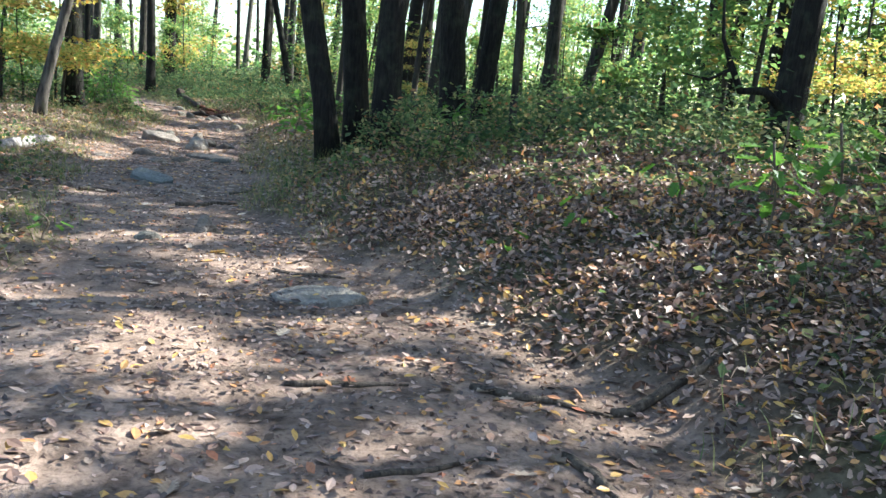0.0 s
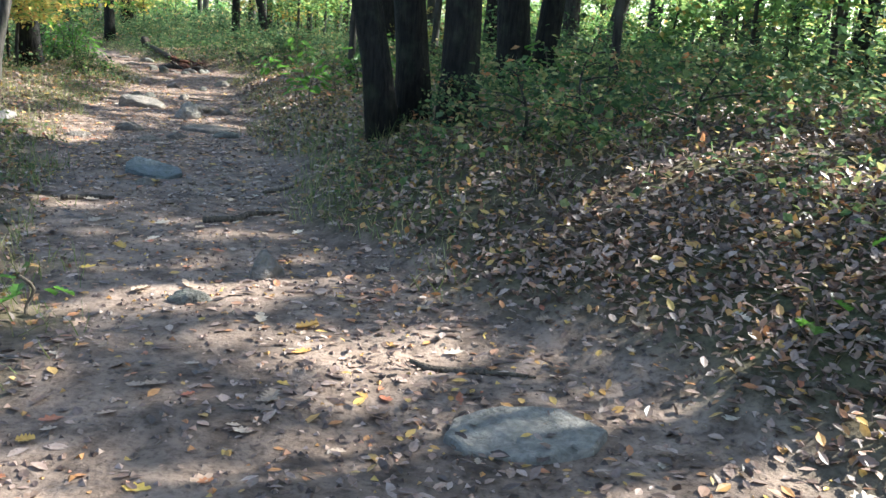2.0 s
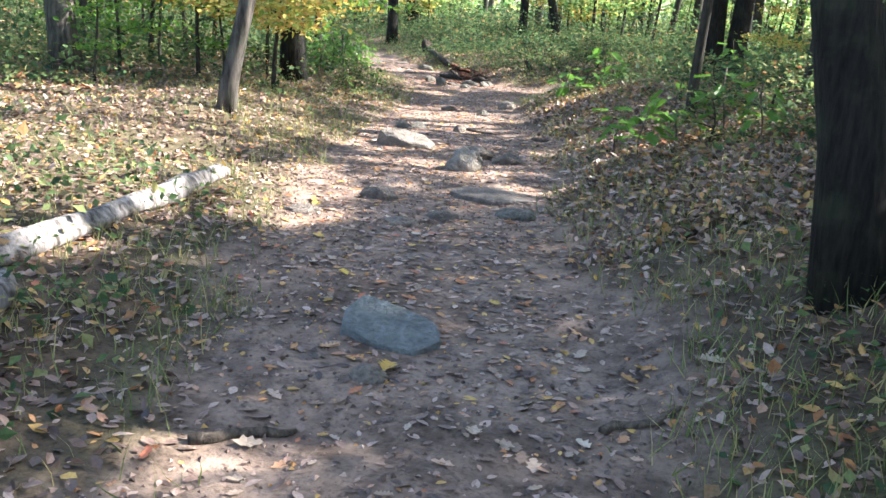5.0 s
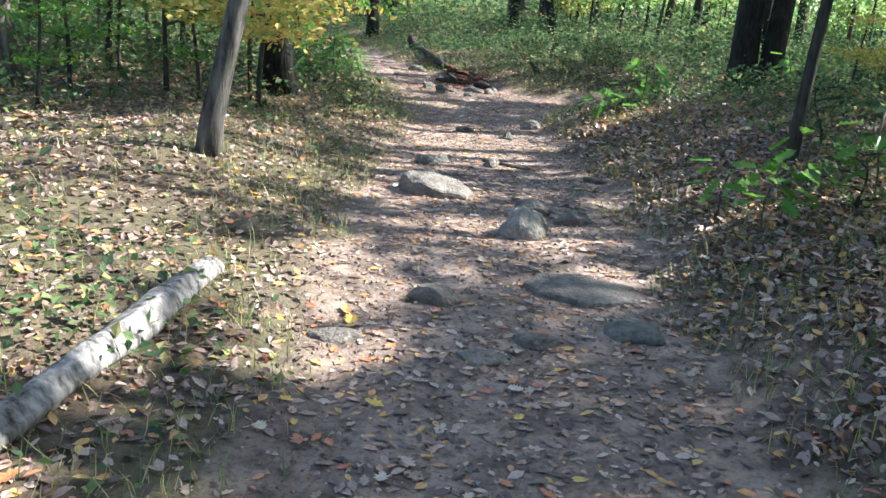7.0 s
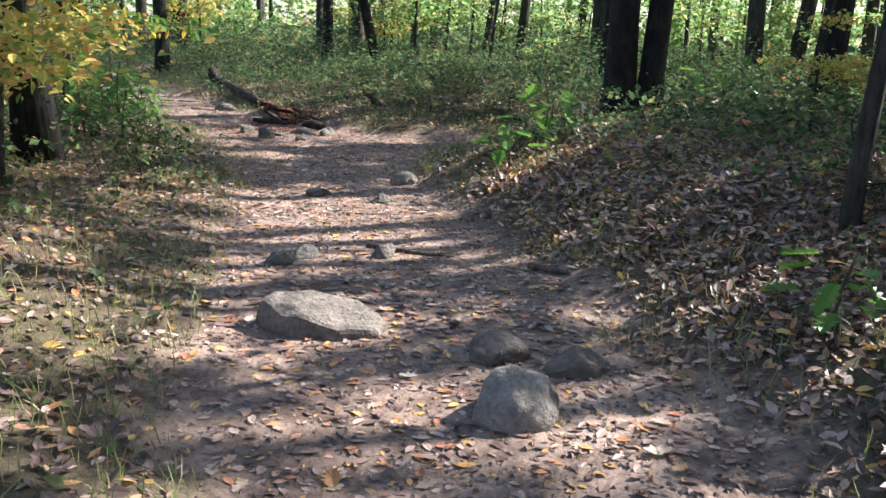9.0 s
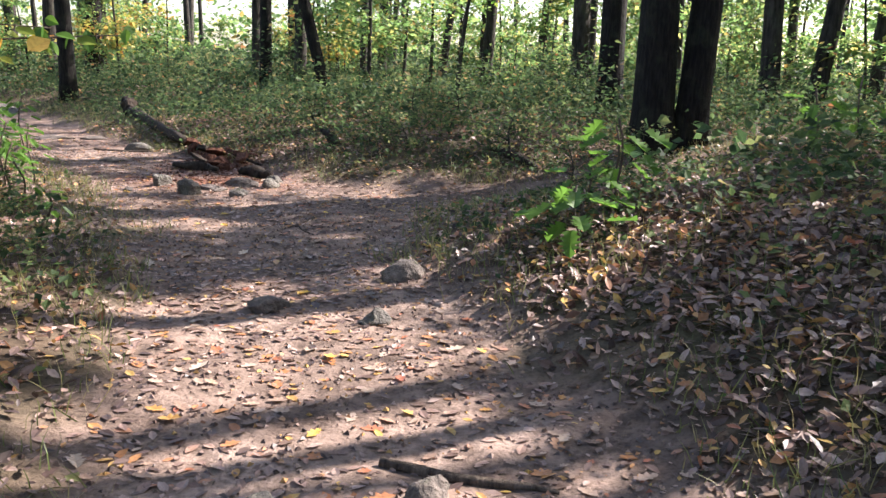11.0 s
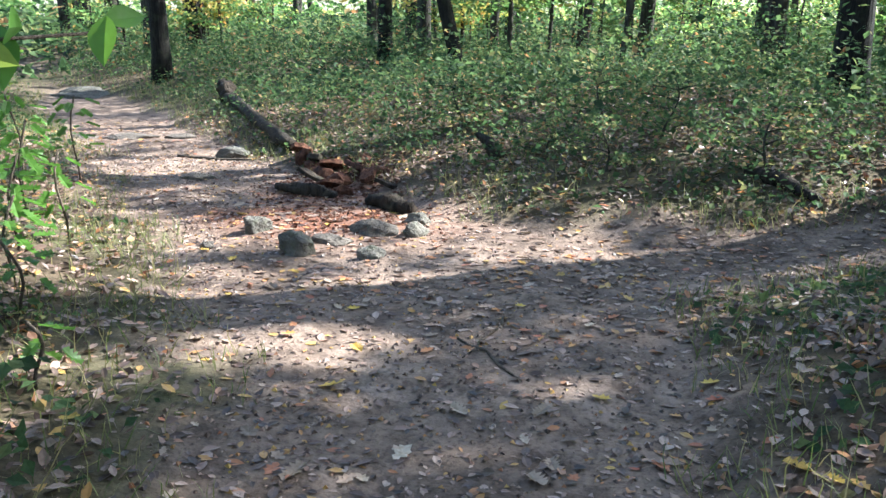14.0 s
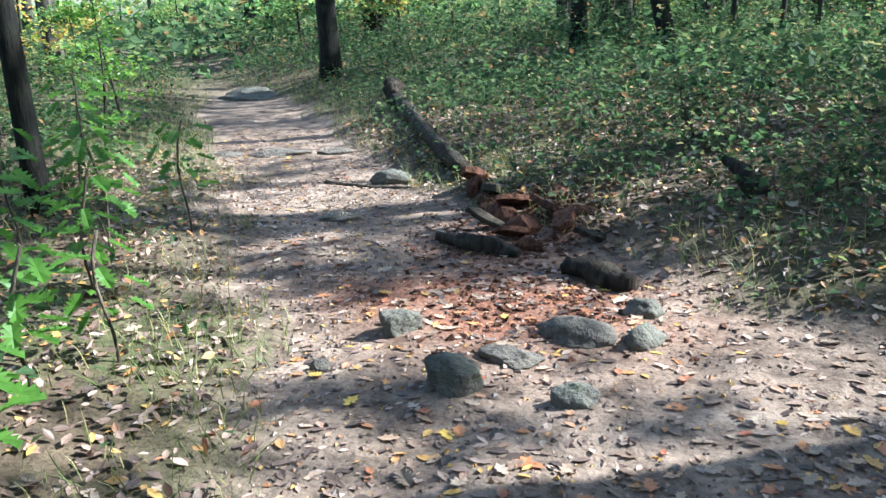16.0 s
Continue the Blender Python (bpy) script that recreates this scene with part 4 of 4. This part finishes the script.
ROCKS = [(-1.93, 7.07, 0.12, 0.10, 0.12, 3, ROCK_BROWN, "small pointed tan stone upright on the trail", 0.4, 0.2, 1.0),
         (-2.22, 6.55, 0.11, 0.07, 0.06, 4, ROCK, "", 0, 0.35, 0), (-3.33, 9.5, 0.09, 0.06, 0.05, 5, ROCK_BROWN, "", 0, 0.3, 0),
         (-4.3, 14.62, 0.2, 0.18, 0.18, 6, ROCK_PALE, "rounded pale dome-shaped boulder in the trail", 0.3, 0.25, 0),
         (-4.32, 15.3, 0.2, 0.15, 0.12, 8, ROCK_DIRT, "", 0.5, 0.3, 0.5), (-3.95, 15.1, 0.16, 0.13, 0.1, 9, ROCK_DIRT, "", 0.1, 0.3, 0.5),
         (-4.55, 12.85, 0.17, 0.12, 0.1, 11, ROCK_DIRT, "", 0.2, 0.3, 0.5), (-3.38, 12.8, 0.2, 0.14, 0.07, 12, ROCK, "", -0.2, 0.3, 0.3),
         (-3.9, 12.45, 0.14, 0.1, 0.06, 13, ROCK_DIRT, "", 0.3, 0.35, 0.5), (-4.1, 12.15, 0.16, 0.1, 0.05, 14, ROCK_BROWN, "", 0, 0.35, 0.3),
         (-4.85, 12.1, 0.16, 0.09, 0.05, 15, ROCK_DIRT, "", 0.4, 0.3, 0.5), 
         (-5.68, 16.75, 0.12, 0.1, 0.09, 17, ROCK, "", 0, 0.3, 0.5), (-5.56, 17, 0.12, 0.09, 0.08, 18, ROCK, "", 0.9, 0.3, 0.4),
         (-5.03, 17.13, 0.1, 0.08, 0.09, 19, ROCK_BROWN, "", 0.4, 0.25, 0.8), (-5.84, 19.41, 0.13, 0.1, 0.075, 20, ROCK_DIRT, "rounded grey-brown stone among fallen leaves", 0.1, 0.25, 0.2),
         (-5.21, 19.14, 0.09, 0.07, 0.07, 21, ROCK, "", 0.2, 0.3, 0.4), (-5.03, 20.04, 0.17, 0.11, 0.12, 22, ROCK_BROWN, "mossy grey stone at the trail edge", 0.15, 0.3, 0.4),
         (-7.18, 23.61, 0.17, 0.14, 0.15, 23, ROCK, "greenish-grey blocky stone on the trail", 0.3, 0.2, 0.8),
         (-7.64, 24.19, 0.13, 0.1, 0.12, 24, ROCK, "grey pyramid-shaped stone on the trail", 0.2, 0.2, 1.0),
         (-6.75, 24.24, 0.2, 0.15, 0.1, 25, ROCK_DIRT, "", -0.2, 0.25, 0.6), (-6.45, 24.21, 0.12, 0.09, 0.1, 26, ROCK, "", 0.5, 0.25, 0.6),
         (-6.68, 23.57, 0.11, 0.08, 0.08, 27, ROCK, "", 0, 0.3, 0.4), (-6.46, 24.64, 0.14, 0.1, 0.08, 28, ROCK, "", 0.2, 0.3, 0.5),
         (-7.03, 23.94, 0.2, 0.1, 0.05, 29, ROCK_DIRT, "", -0.3, 0.3, 0.6), (-8.85, 27.75, 0.2, 0.14, 0.1, 30, ROCK, "blue-grey stone beside the rotting log", 0.1, 0.25, 0.6),
         (-14.09, 35.06, 0.75, 0.4, 0.16, 31, ROCK, "long flat ledge of dark stone across the trail", 0.1, 0.15, 0.9),
         (-10.61, 29.07, 0.4, 0.2, 0.055, 32, ROCK_DIRT, "", 0.2, 0.3, 0.6), (-10.01, 29.26, 0.25, 0.16, 0.05, 33, ROCK_DIRT, "", 0.7, 0.3, 0.6), (-11.2, 28.97, 0.22, 0.16, 0.055, 34, ROCK_DIRT, "", 0.2, 0.3, 0.6),
         (-8.81, 26.39, 0.2, 0.1, 0.06, 35, ROCK_BROWN, "", 0.1, 0.3, 0.5), (-7.85, 23.69, 0.06, 0.05, 0.05, 36, ROCK_BROWN, "", 0, 0.3, 0.6)]
for q in ROCKS:
    rock(*q)


# ---- dead wood ----
def log_thing(name, points, radii, mat, label, sides=16, rough=0.16, seed=1, category="log", group=""):
    """A fallen stem lying on the ground: x, y and height of its centre line over the ground."""
    pts = []
    n = 14
    for i in range(n + 1):
        p = along(points, i / n)
        pts.append((p[0], p[1], ground_z(p[0], p[1]) * 0.5 + 0.5 * (ground_z(points[0][0], points[0][1]) * (1 - i / n) + ground_z(points[-1][0], points[-1][1]) * i / n) + p[2]))
    rr = np.interp(np.linspace(0, 1, n + 1), np.linspace(0, 1, len(radii)), radii)
    ob = tagged(new(name, tube_mesh(name, pts, rr, mat, sides, rough, seed)), label, category, group)
    return ob


log_thing("fallen_log", [(-5.33, 8.8, 0.04), (-5.56, 10.9, 0.03), (-5.78, 12.5, 0.03)], [0.085, 0.095, 0.075, 0.085, 0.06], DEAD_PALE, "bleached barkless fallen log lying beside the trail", 18, 0.34)
log_thing("broken_log", [(-4.95, 9.2, 0.05), (-5.12, 9.45, 0.05)], [0.06, 0.07, 0.05], DEAD_PALE, "short weathered broken piece of log", 12, 0.2, 4)
log_thing("rotting_log", [(-8.1, 27.54, 0.08), (-8.8, 28.88, 0.09), (-10.05, 31.65, 0.12)], [0.07, 0.085, 0.075, 0.085, 0.095], DEAD_DARK, "long dark rotting log lying across the trail edge", 18, 0.3, 5)
log_thing("log_stub", [(-10.02, 31.6, 0.12), (-10.21, 31.89, 0.34)], [0.13, 0.14, 0.06], DEAD_DARK, "dark broken root end of the rotting log", 14, 0.4, 6)
log_thing("rotten_log_chunk", [(-6.94, 25.26, 0.04), (-6.72, 25.13, 0.06), (-6.53, 25, 0.04)], [0.05, 0.09, 0.06], DEAD_DARK, "short brown rotten chunk of log", 14, 0.4, 7)
log_thing("bark_piece", [(-7.89, 25.85, 0.03), (-7.48, 25.65, 0.05), (-7.27, 25.55, 0.02)], [0.03, 0.06, 0.03], DEAD_DARK, "dark curl of fallen bark on the trail", 12, 0.45, 9)
for x, y, sx, sy, sz, sd in ((-7.56, 26.49, 0.2, 0.14, 0.12, 71), (-7.35, 26.15, 0.16, 0.2, 0.14, 72), (-7.72, 26.82, 0.16, 0.12, 0.1, 73), (-7.17, 26.73, 0.2, 0.1, 0.1, 74), (-7.23, 25.75, 0.14, 0.1, 0.07, 75), (-6.95, 26.3, 0.14, 0.1, 0.06, 76), (-7.88, 27.11, 0.12, 0.14, 0.12, 77)):
    chunk = rock(x, y, sx, sy, sz, sd, RUST_WOOD, "crumbling red-brown lump of rotten wood", sd * 0.7, 0.25, 1.0)
    chunk.name = "rotten_wood"
    tagged(chunk, "", "rotten wood", "lumps of rotten wood")
for i, (x, y, a, b, th, rx, ry, tn) in enumerate(((-7.75, 26.95, 0.28, 0.1, 0.06, 0.3, 0.2, 2.0), (-7.45, 26.55, 0.24, 0.12, 0.05, -0.4, 0.3, 0.9), (-7.2, 26.35, 0.2, 0.09, 0.05, 0.5, -0.3, 2.6), (-7.6, 26.2, 0.22, 0.08, 0.04, 0.2, 0.5, 0.3),
                                                  (-7.05, 26.05, 0.16, 0.1, 0.05, -0.3, -0.4, 1.6), (-7.4, 25.95, 0.18, 0.07, 0.04, 0.6, 0.1, 2.9), (-6.85, 25.8, 0.15, 0.07, 0.04, 0.2, 0.4, 0.6), (-7.95, 27.25, 0.2, 0.11, 0.06, -0.2, 0.5, 1.2))):
    s = random.Random(40 + i)
    rim = [(a * math.cos(k * 1.05) * s.uniform(0.7, 1.1), b * math.sin(k * 1.05) * s.uniform(0.7, 1.15)) for k in range(6)]
    shard = slab(x, y, 0.05, rim, th, rx, ry, tn, 60 + i, DEAD_DARK if i % 3 == 0 else RUST_WOOD, "splintered dark red-brown shard of rotten log")
    shard.name = "rotten_wood"
    tagged(shard, "", "rotten wood", "lumps of rotten wood")
g, x, y = field(9000, -8.6, -6.0, 23.7, 27.8, 91)
wgt = np.exp(-(((x + 7.05) / 0.6) ** 2 + ((y - 24.7) / 0.5) ** 2)) * 0.6 + 1.2 * np.exp(-(((x + 7.35) / 0.45) ** 2 + ((y - 26.3) / 0.7) ** 2))
keep = g.uniform(0, 1, len(x)) < wgt
x, y = x[keep], y[keep]
chip_size = g.uniform(0.02, 0.07, len(x))
v, f = scatter(([(-0.5, -0.2, 0), (0.5, -0.25, 0), (0.55, 0.2, 0.05), (-0.45, 0.25, 0), (0, 0, 0.3)], [(0, 1, 4), (1, 2, 4), (2, 3, 4), (3, 0, 4)]), np.stack([x, y, height(x, y)], 1),
               turns(g.normal(0, 0.4, (len(x), 3)) + np.array([0, 0, 1.0]), g.uniform(0, 6.28, len(x))), chip_size)
tagged(new("wood_chips", mesh_of("wood_chips", v, f, RUST_WOOD)), "red-brown crumbs of rotten wood strewn on the trail", "wood chips", kind="stuff")
log_thing("stump", [(-5.8, 26.1, 0.0), (-5.88, 26.2, 0.15), (-6.02, 26.3, 0.25)], [0.075, 0.065, 0.022], DEAD_DARK, "dark broken leaning stump in the undergrowth", 14, 0.3, 10, "stump")
log_thing("dark_branch", [(-3.76, 25.15, 0.04), (-3.55, 24.79, 0.05), (-3.38, 24.49, 0.03)], [0.05, 0.06, 0.03], DEAD_DARK, "dark fallen branch lying by the side path", 12, 0.25, 11)
STICKS = [((-0.62, 3.66), (-0.1, 3.78), 0.014), ((0.22, 3.84), (0.8, 3.75), 0.018), ((0.8, 3.75), (1.5, 4.15), 0.024), ((-2.53, 8.2), (-2.12, 8.68), 0.026),
          ((-3.7, 8.77), (-3.42, 9.0), 0.022), ((-3.0, 4.9), (-2.3, 4.6), 0.02), ((-1.15, 5.9), (-0.6, 5.75), 0.016), ((-4.01, 16.94), (-3.76, 16.65), 0.03),
          ((-5.16, 17.41), (-4.56, 17.22), 0.02), ((-2.35, 9.4), (-2.05, 9.55), 0.018), ((-6.05, 22.13), (-5.73, 21.55), 0.009), ((-5.81, 22.42), (-5.99, 21.84), 0.008),
          ((0.15, 5.6), (0.55, 5.3), 0.012), ((-9.45, 27.63), (-8.55, 27.44), 0.02), ((-5.0, 8.6), (-4.5, 8.8), 0.016), ((-0.2, 2.9), (0.3, 3.1), 0.012), ((0.55, 3.2), (0.75, 2.7), 0.02)]
for i, (a, b, r0) in enumerate(STICKS):
    s = random.Random(i)
    mids = [(a[0] + (b[0] - a[0]) * q + s.uniform(-0.03, 0.03), a[1] + (b[1] - a[1]) * q + s.uniform(-0.03, 0.03)) for q in (0, 0.2, 0.4, 0.6, 0.8, 1)]
    pts = [(x, y, ground_z(x, y) + r0 * 0.6) for x, y in mids]
    tagged(new("fallen_stick", tube_mesh("fallen_stick", pts, [r0, r0 * 1.1, r0, r0 * 0.9, r0 * 0.7, r0 * 0.4], TWIG, 8, 0.2, i)), "thin dry brown stick lying on the trail", "stick", "fallen sticks")


# ---- broad-leaved seedlings ----
def seedling(x, y, tall, count, size, seed, label="bright green lobed-leaf oak seedling", mat=None, lean=(0, 0)):
    top = tagged(new("seedling"), label, "seedling", "broad-leaved seedlings")
    top.location = (x, y, ground_z(x, y))
    path = stem_path(tall, lean, 0.05, seed, 6)
    part("stem", tube_mesh("stem", path, [0.008] * 7, TWIG, 6, 0, seed), top)
    g = np.random.default_rng(seed)
    for i in range(count):
        t = 0.45 + 0.55 * (i + 0.5) / count
        p = along(path, min(t, 0.99))
        a = i * 2.4 + g.uniform(-0.4, 0.4)
        reach = 0.35 * size + g.uniform(0, 0.9) * size
        rot = Euler((g.uniform(-0.9, 0.1), g.uniform(-0.3, 0.3), a)).to_matrix()
        v = [rot @ (Vector(q) * size * g.uniform(0.95, 1.05)) + Vector((p[0] - math.sin(a) * reach, p[1] + math.cos(a) * reach, p[2])) for q in LOBED[0]]
        part("leaf", mesh_of("leaf", [tuple(q) for q in v], LOBED[1], mat or BROAD), top)
    return top


for i, (x, y, h, c, s) in enumerate([(-3.6, 20.25, 0.62, 9, 0.2), (-3.85, 20.1, 0.34, 9, 0.18), (-2.6, 14.4, 0.5, 14, 0.17), (-2.3, 14.75, 0.6, 14, 0.17), (-2.85, 14.9, 0.45, 12, 0.16), (-4.0, 19.6, 0.42, 10, 0.18), (-3.5, 20.7, 0.55, 9, 0.19), (-10.8, 26.0, 0.7, 16, 0.15), (-11.5, 26.9, 0.9, 16, 0.16), (-9.3, 23.4, 0.7, 14, 0.14), (-7.7, 21.1, 0.3, 8, 0.1), (-8.9, 21.4, 0.75, 16, 0.15), (-9.5, 22.4, 0.85, 16, 0.16), (-9.9, 23.6, 0.9, 16, 0.16), (-8.5, 20.5, 0.6, 14, 0.13), (-10.2, 24.6, 0.8, 14, 0.16), (-8.2, 21.9, 0.4, 10, 0.11), (-7.9, 20.3, 0.35, 10, 0.1),
                                     (0.38, 5.55, 0.3, 3, 0.11), (0.9, 5.8, 0.3, 4, 0.12), (1.6, 6.15, 0.3, 4, 0.12),
                                     (-1.9, 14.6, 0.7, 14, 0.15), (-1.6, 14.2, 0.55, 12, 0.14), (-1.63, 21.45, 0.6, 14, 0.16), (-1.04, 21.84, 0.7, 14, 0.16), (-0.5, 20.48, 0.6, 10, 0.16),
                                     (1.9, 5.2, 0.6, 16, 0.13), (2.35, 5.4, 0.62, 16, 0.13), (2.75, 5.2, 0.6, 14, 0.13), (2.2, 6.0, 0.6, 12, 0.13), (0.25, 12.2, 0.5, 12, 0.15), (0.0, 12.0, 0.35, 9, 0.14),
                                     (-8.32, 21.06, 0.95, 16, 0.13), (-7.99, 20.28, 0.8, 14, 0.12), (-9.05, 22.03, 0.8, 14, 0.13), (-8.69, 23.4, 0.6, 12, 0.11), (-7.56, 19.12, 0.3, 7, 0.1), (-2.9, 6.3, 0.2, 5, 0.1),
                                     (-8.5, 22.4, 0.5, 20, 0.12), (-8.8, 23.0, 0.6, 22, 0.13), (-9.05, 22.6, 0.8, 22, 0.13), (-9.4, 24.2, 0.7, 22, 0.13), (-9.3, 23.2, 0.9, 24, 0.13), (-9.8, 24.9, 0.8, 22, 0.13), (-8.75, 21.5, 0.7, 22, 0.12), (-9.7, 25.7, 0.8, 20, 0.13)]):
    seedling(x, y, h, c, s, 500 + i)
thin = [understory("young_tree", t, n, s, BROAD, k, lab, w, "thin young trees", BARK_FAR, FINE, 0.25) for t, n, s, k, lab, w in
        ((3.7, 440, 0.12, 90, "thin young tree with broad green leaves", 0.8), (5.5, 160, 0.1, 91, "thin straight sapling with few leaves", 0.7))]
thin[0].matrix_basis = set_at(thin[0], -10.2, 17.2, 1.0, 0.8)
copy_thing(thin[1], set_at(thin[1], -2.2, 16.3, 1.0, 1.25))
copy_thing(thin[1], set_at(thin[1], -0.9, 17.6, 3.0, 1.35))
thin[1].matrix_basis = set_at(thin[1], 0.71, 10.78, 0.0)
for x, y, t, s in ((-9.7, 16.0, 2.0, 0.7), (-8.9, 17.9, 0.5, 0.8), (-10.6, 18.8, 4.0, 0.9), (-11.8, 15.2, 1.4, 0.8), (-12.6, 19.5, 3.3, 1.0), (-11.9, 27.8, 2.2, 0.6), (-13.4, 30.2, 0.4, 0.7)):
    copy_thing(thin[0], set_at(thin[0], x, y, t, s))
copy_thing(thin[1], set_at(thin[1], 3.6, 7.4, 2.0, 1.1))
copy_thing(thin[1], set_at(thin[1], -3.6, 33.5, 2.0, 1.1))


# ---- single leaves on the trail ----
def leaf_mesh(seed):
    r = random.Random(seed)
    shape = LOBED if seed % 3 == 0 else CURLED
    v = []
    for x, y, z in shape[0]:
        if shape is LOBED:
            y -= 0.5
        v.append((x * r.uniform(0.9, 1.1), y, z + 0.25 * x * x + 0.12 * y * y * r.uniform(0.3, 1.6)))
    return mesh_of("fallen_leaf", v, shape[1], TRAIL_LEAF)


leaf_meshes = [leaf_mesh(i) for i in range(8)]
lr = random.Random(33)
count = 0
while count < 290:
    y = lr.uniform(2.2, 25.5)
    lo, hi = edges(y)
    x = lr.uniform(lo - 0.4, hi + 0.8)
    ob = tagged(new("fallen_leaf", leaf_meshes[count % 8]), "single dry autumn leaf lying on the trail", "leaf", "single leaves on the trail")
    s = lr.uniform(0.055, 0.115)
    ob.matrix_basis = Matrix.LocRotScale((x, y, ground_z(x, y) + 0.012), Euler((lr.uniform(-0.2, 0.2), lr.uniform(-0.2, 0.2), lr.uniform(0, 6.28))), (s, s, s))
    count += 1


# ---- a young tree whose branch hangs over the trail's left side ----
def overhanging():
    top = tagged(new("overhanging_sapling"), "young tree with a drooping branch of yellow-green leaves", "sapling", "overhanging saplings")
    x0, y0 = -8.5, 18.5
    z0 = ground_z(x0, y0)
    top.location = (x0, y0, z0)
    trunk = [(0.0, 0.0, -0.1), (-0.03, 0.03, 0.7), (0.04, 0.05, 1.5), (0.0, 0.1, 2.4), (-0.1, 0.1, 3.3)]
    part("trunk", tube_mesh("trunk", trunk, [0.03, 0.026, 0.022, 0.016, 0.006], BARK_FAR, 8, 0.1, 3), top)
    g = np.random.default_rng(12)
    for k, (end, sag) in enumerate((((1.82, 1.2, 1.60 - z0), 0.02), ((1.5, 1.0, 1.62 - z0), 0.02), ((1.3, 0.6, 1.64 - z0), 0.03), ((-0.8, 0.7, 2.3), 0.1), ((0.5, 1.4, 2.4), 0.1), ((-0.3, -0.9, 2.2), 0.1))):
        a = along(trunk, 0.36 + 0.07 * k)
        pts = []
        for q in np.linspace(0, 1, 9):
            pts.append(tuple(a[i] + (end[i] - a[i]) * q + (sag * math.sin(q * math.pi) if i == 2 else 0) for i in range(3)))
        branch = part("branch", tube_mesh("branch", pts, list(np.linspace(0.011, 0.003, 9)), TWIG, 6, 0, k), top)
        for tone, first, last, count in (("leaves", 0.2, 0.76, 17), ("tip_leaves", 0.8, 1.0, 4)):
            pos, nrm, spin, size = [], [], [], []
            for q in np.linspace(first, last, count):
                base = along(pts, min(q, 0.999))
                for side in (-1, 1):
                    pos.append([base[0] + g.normal(0, 0.03), base[1] + g.normal(0, 0.03), base[2] + g.normal(0, 0.02)])
                    nrm.append([g.normal(0, 0.6) + side * 0.3, g.normal(0, 0.5) - 0.8, g.uniform(0.2, 0.9)])
                    spin.append(math.pi + 0.65 + side * g.uniform(0.0, 1.0) + g.normal(0, 0.3))
                    size.append(g.uniform(0.05, 0.1) if tone == "leaves" else g.uniform(0.085, 0.125))
            v, f = scatter(FINE, np.array(pos), turns(np.array(nrm), np.array(spin)), np.array(size))
            part(tone, mesh_of(tone, v, f, OVERHANG if tone == "leaves" else BROAD), branch, "yellow and orange leaves" if tone == "leaves" else "bright green leaves")
    return top


overhanging()
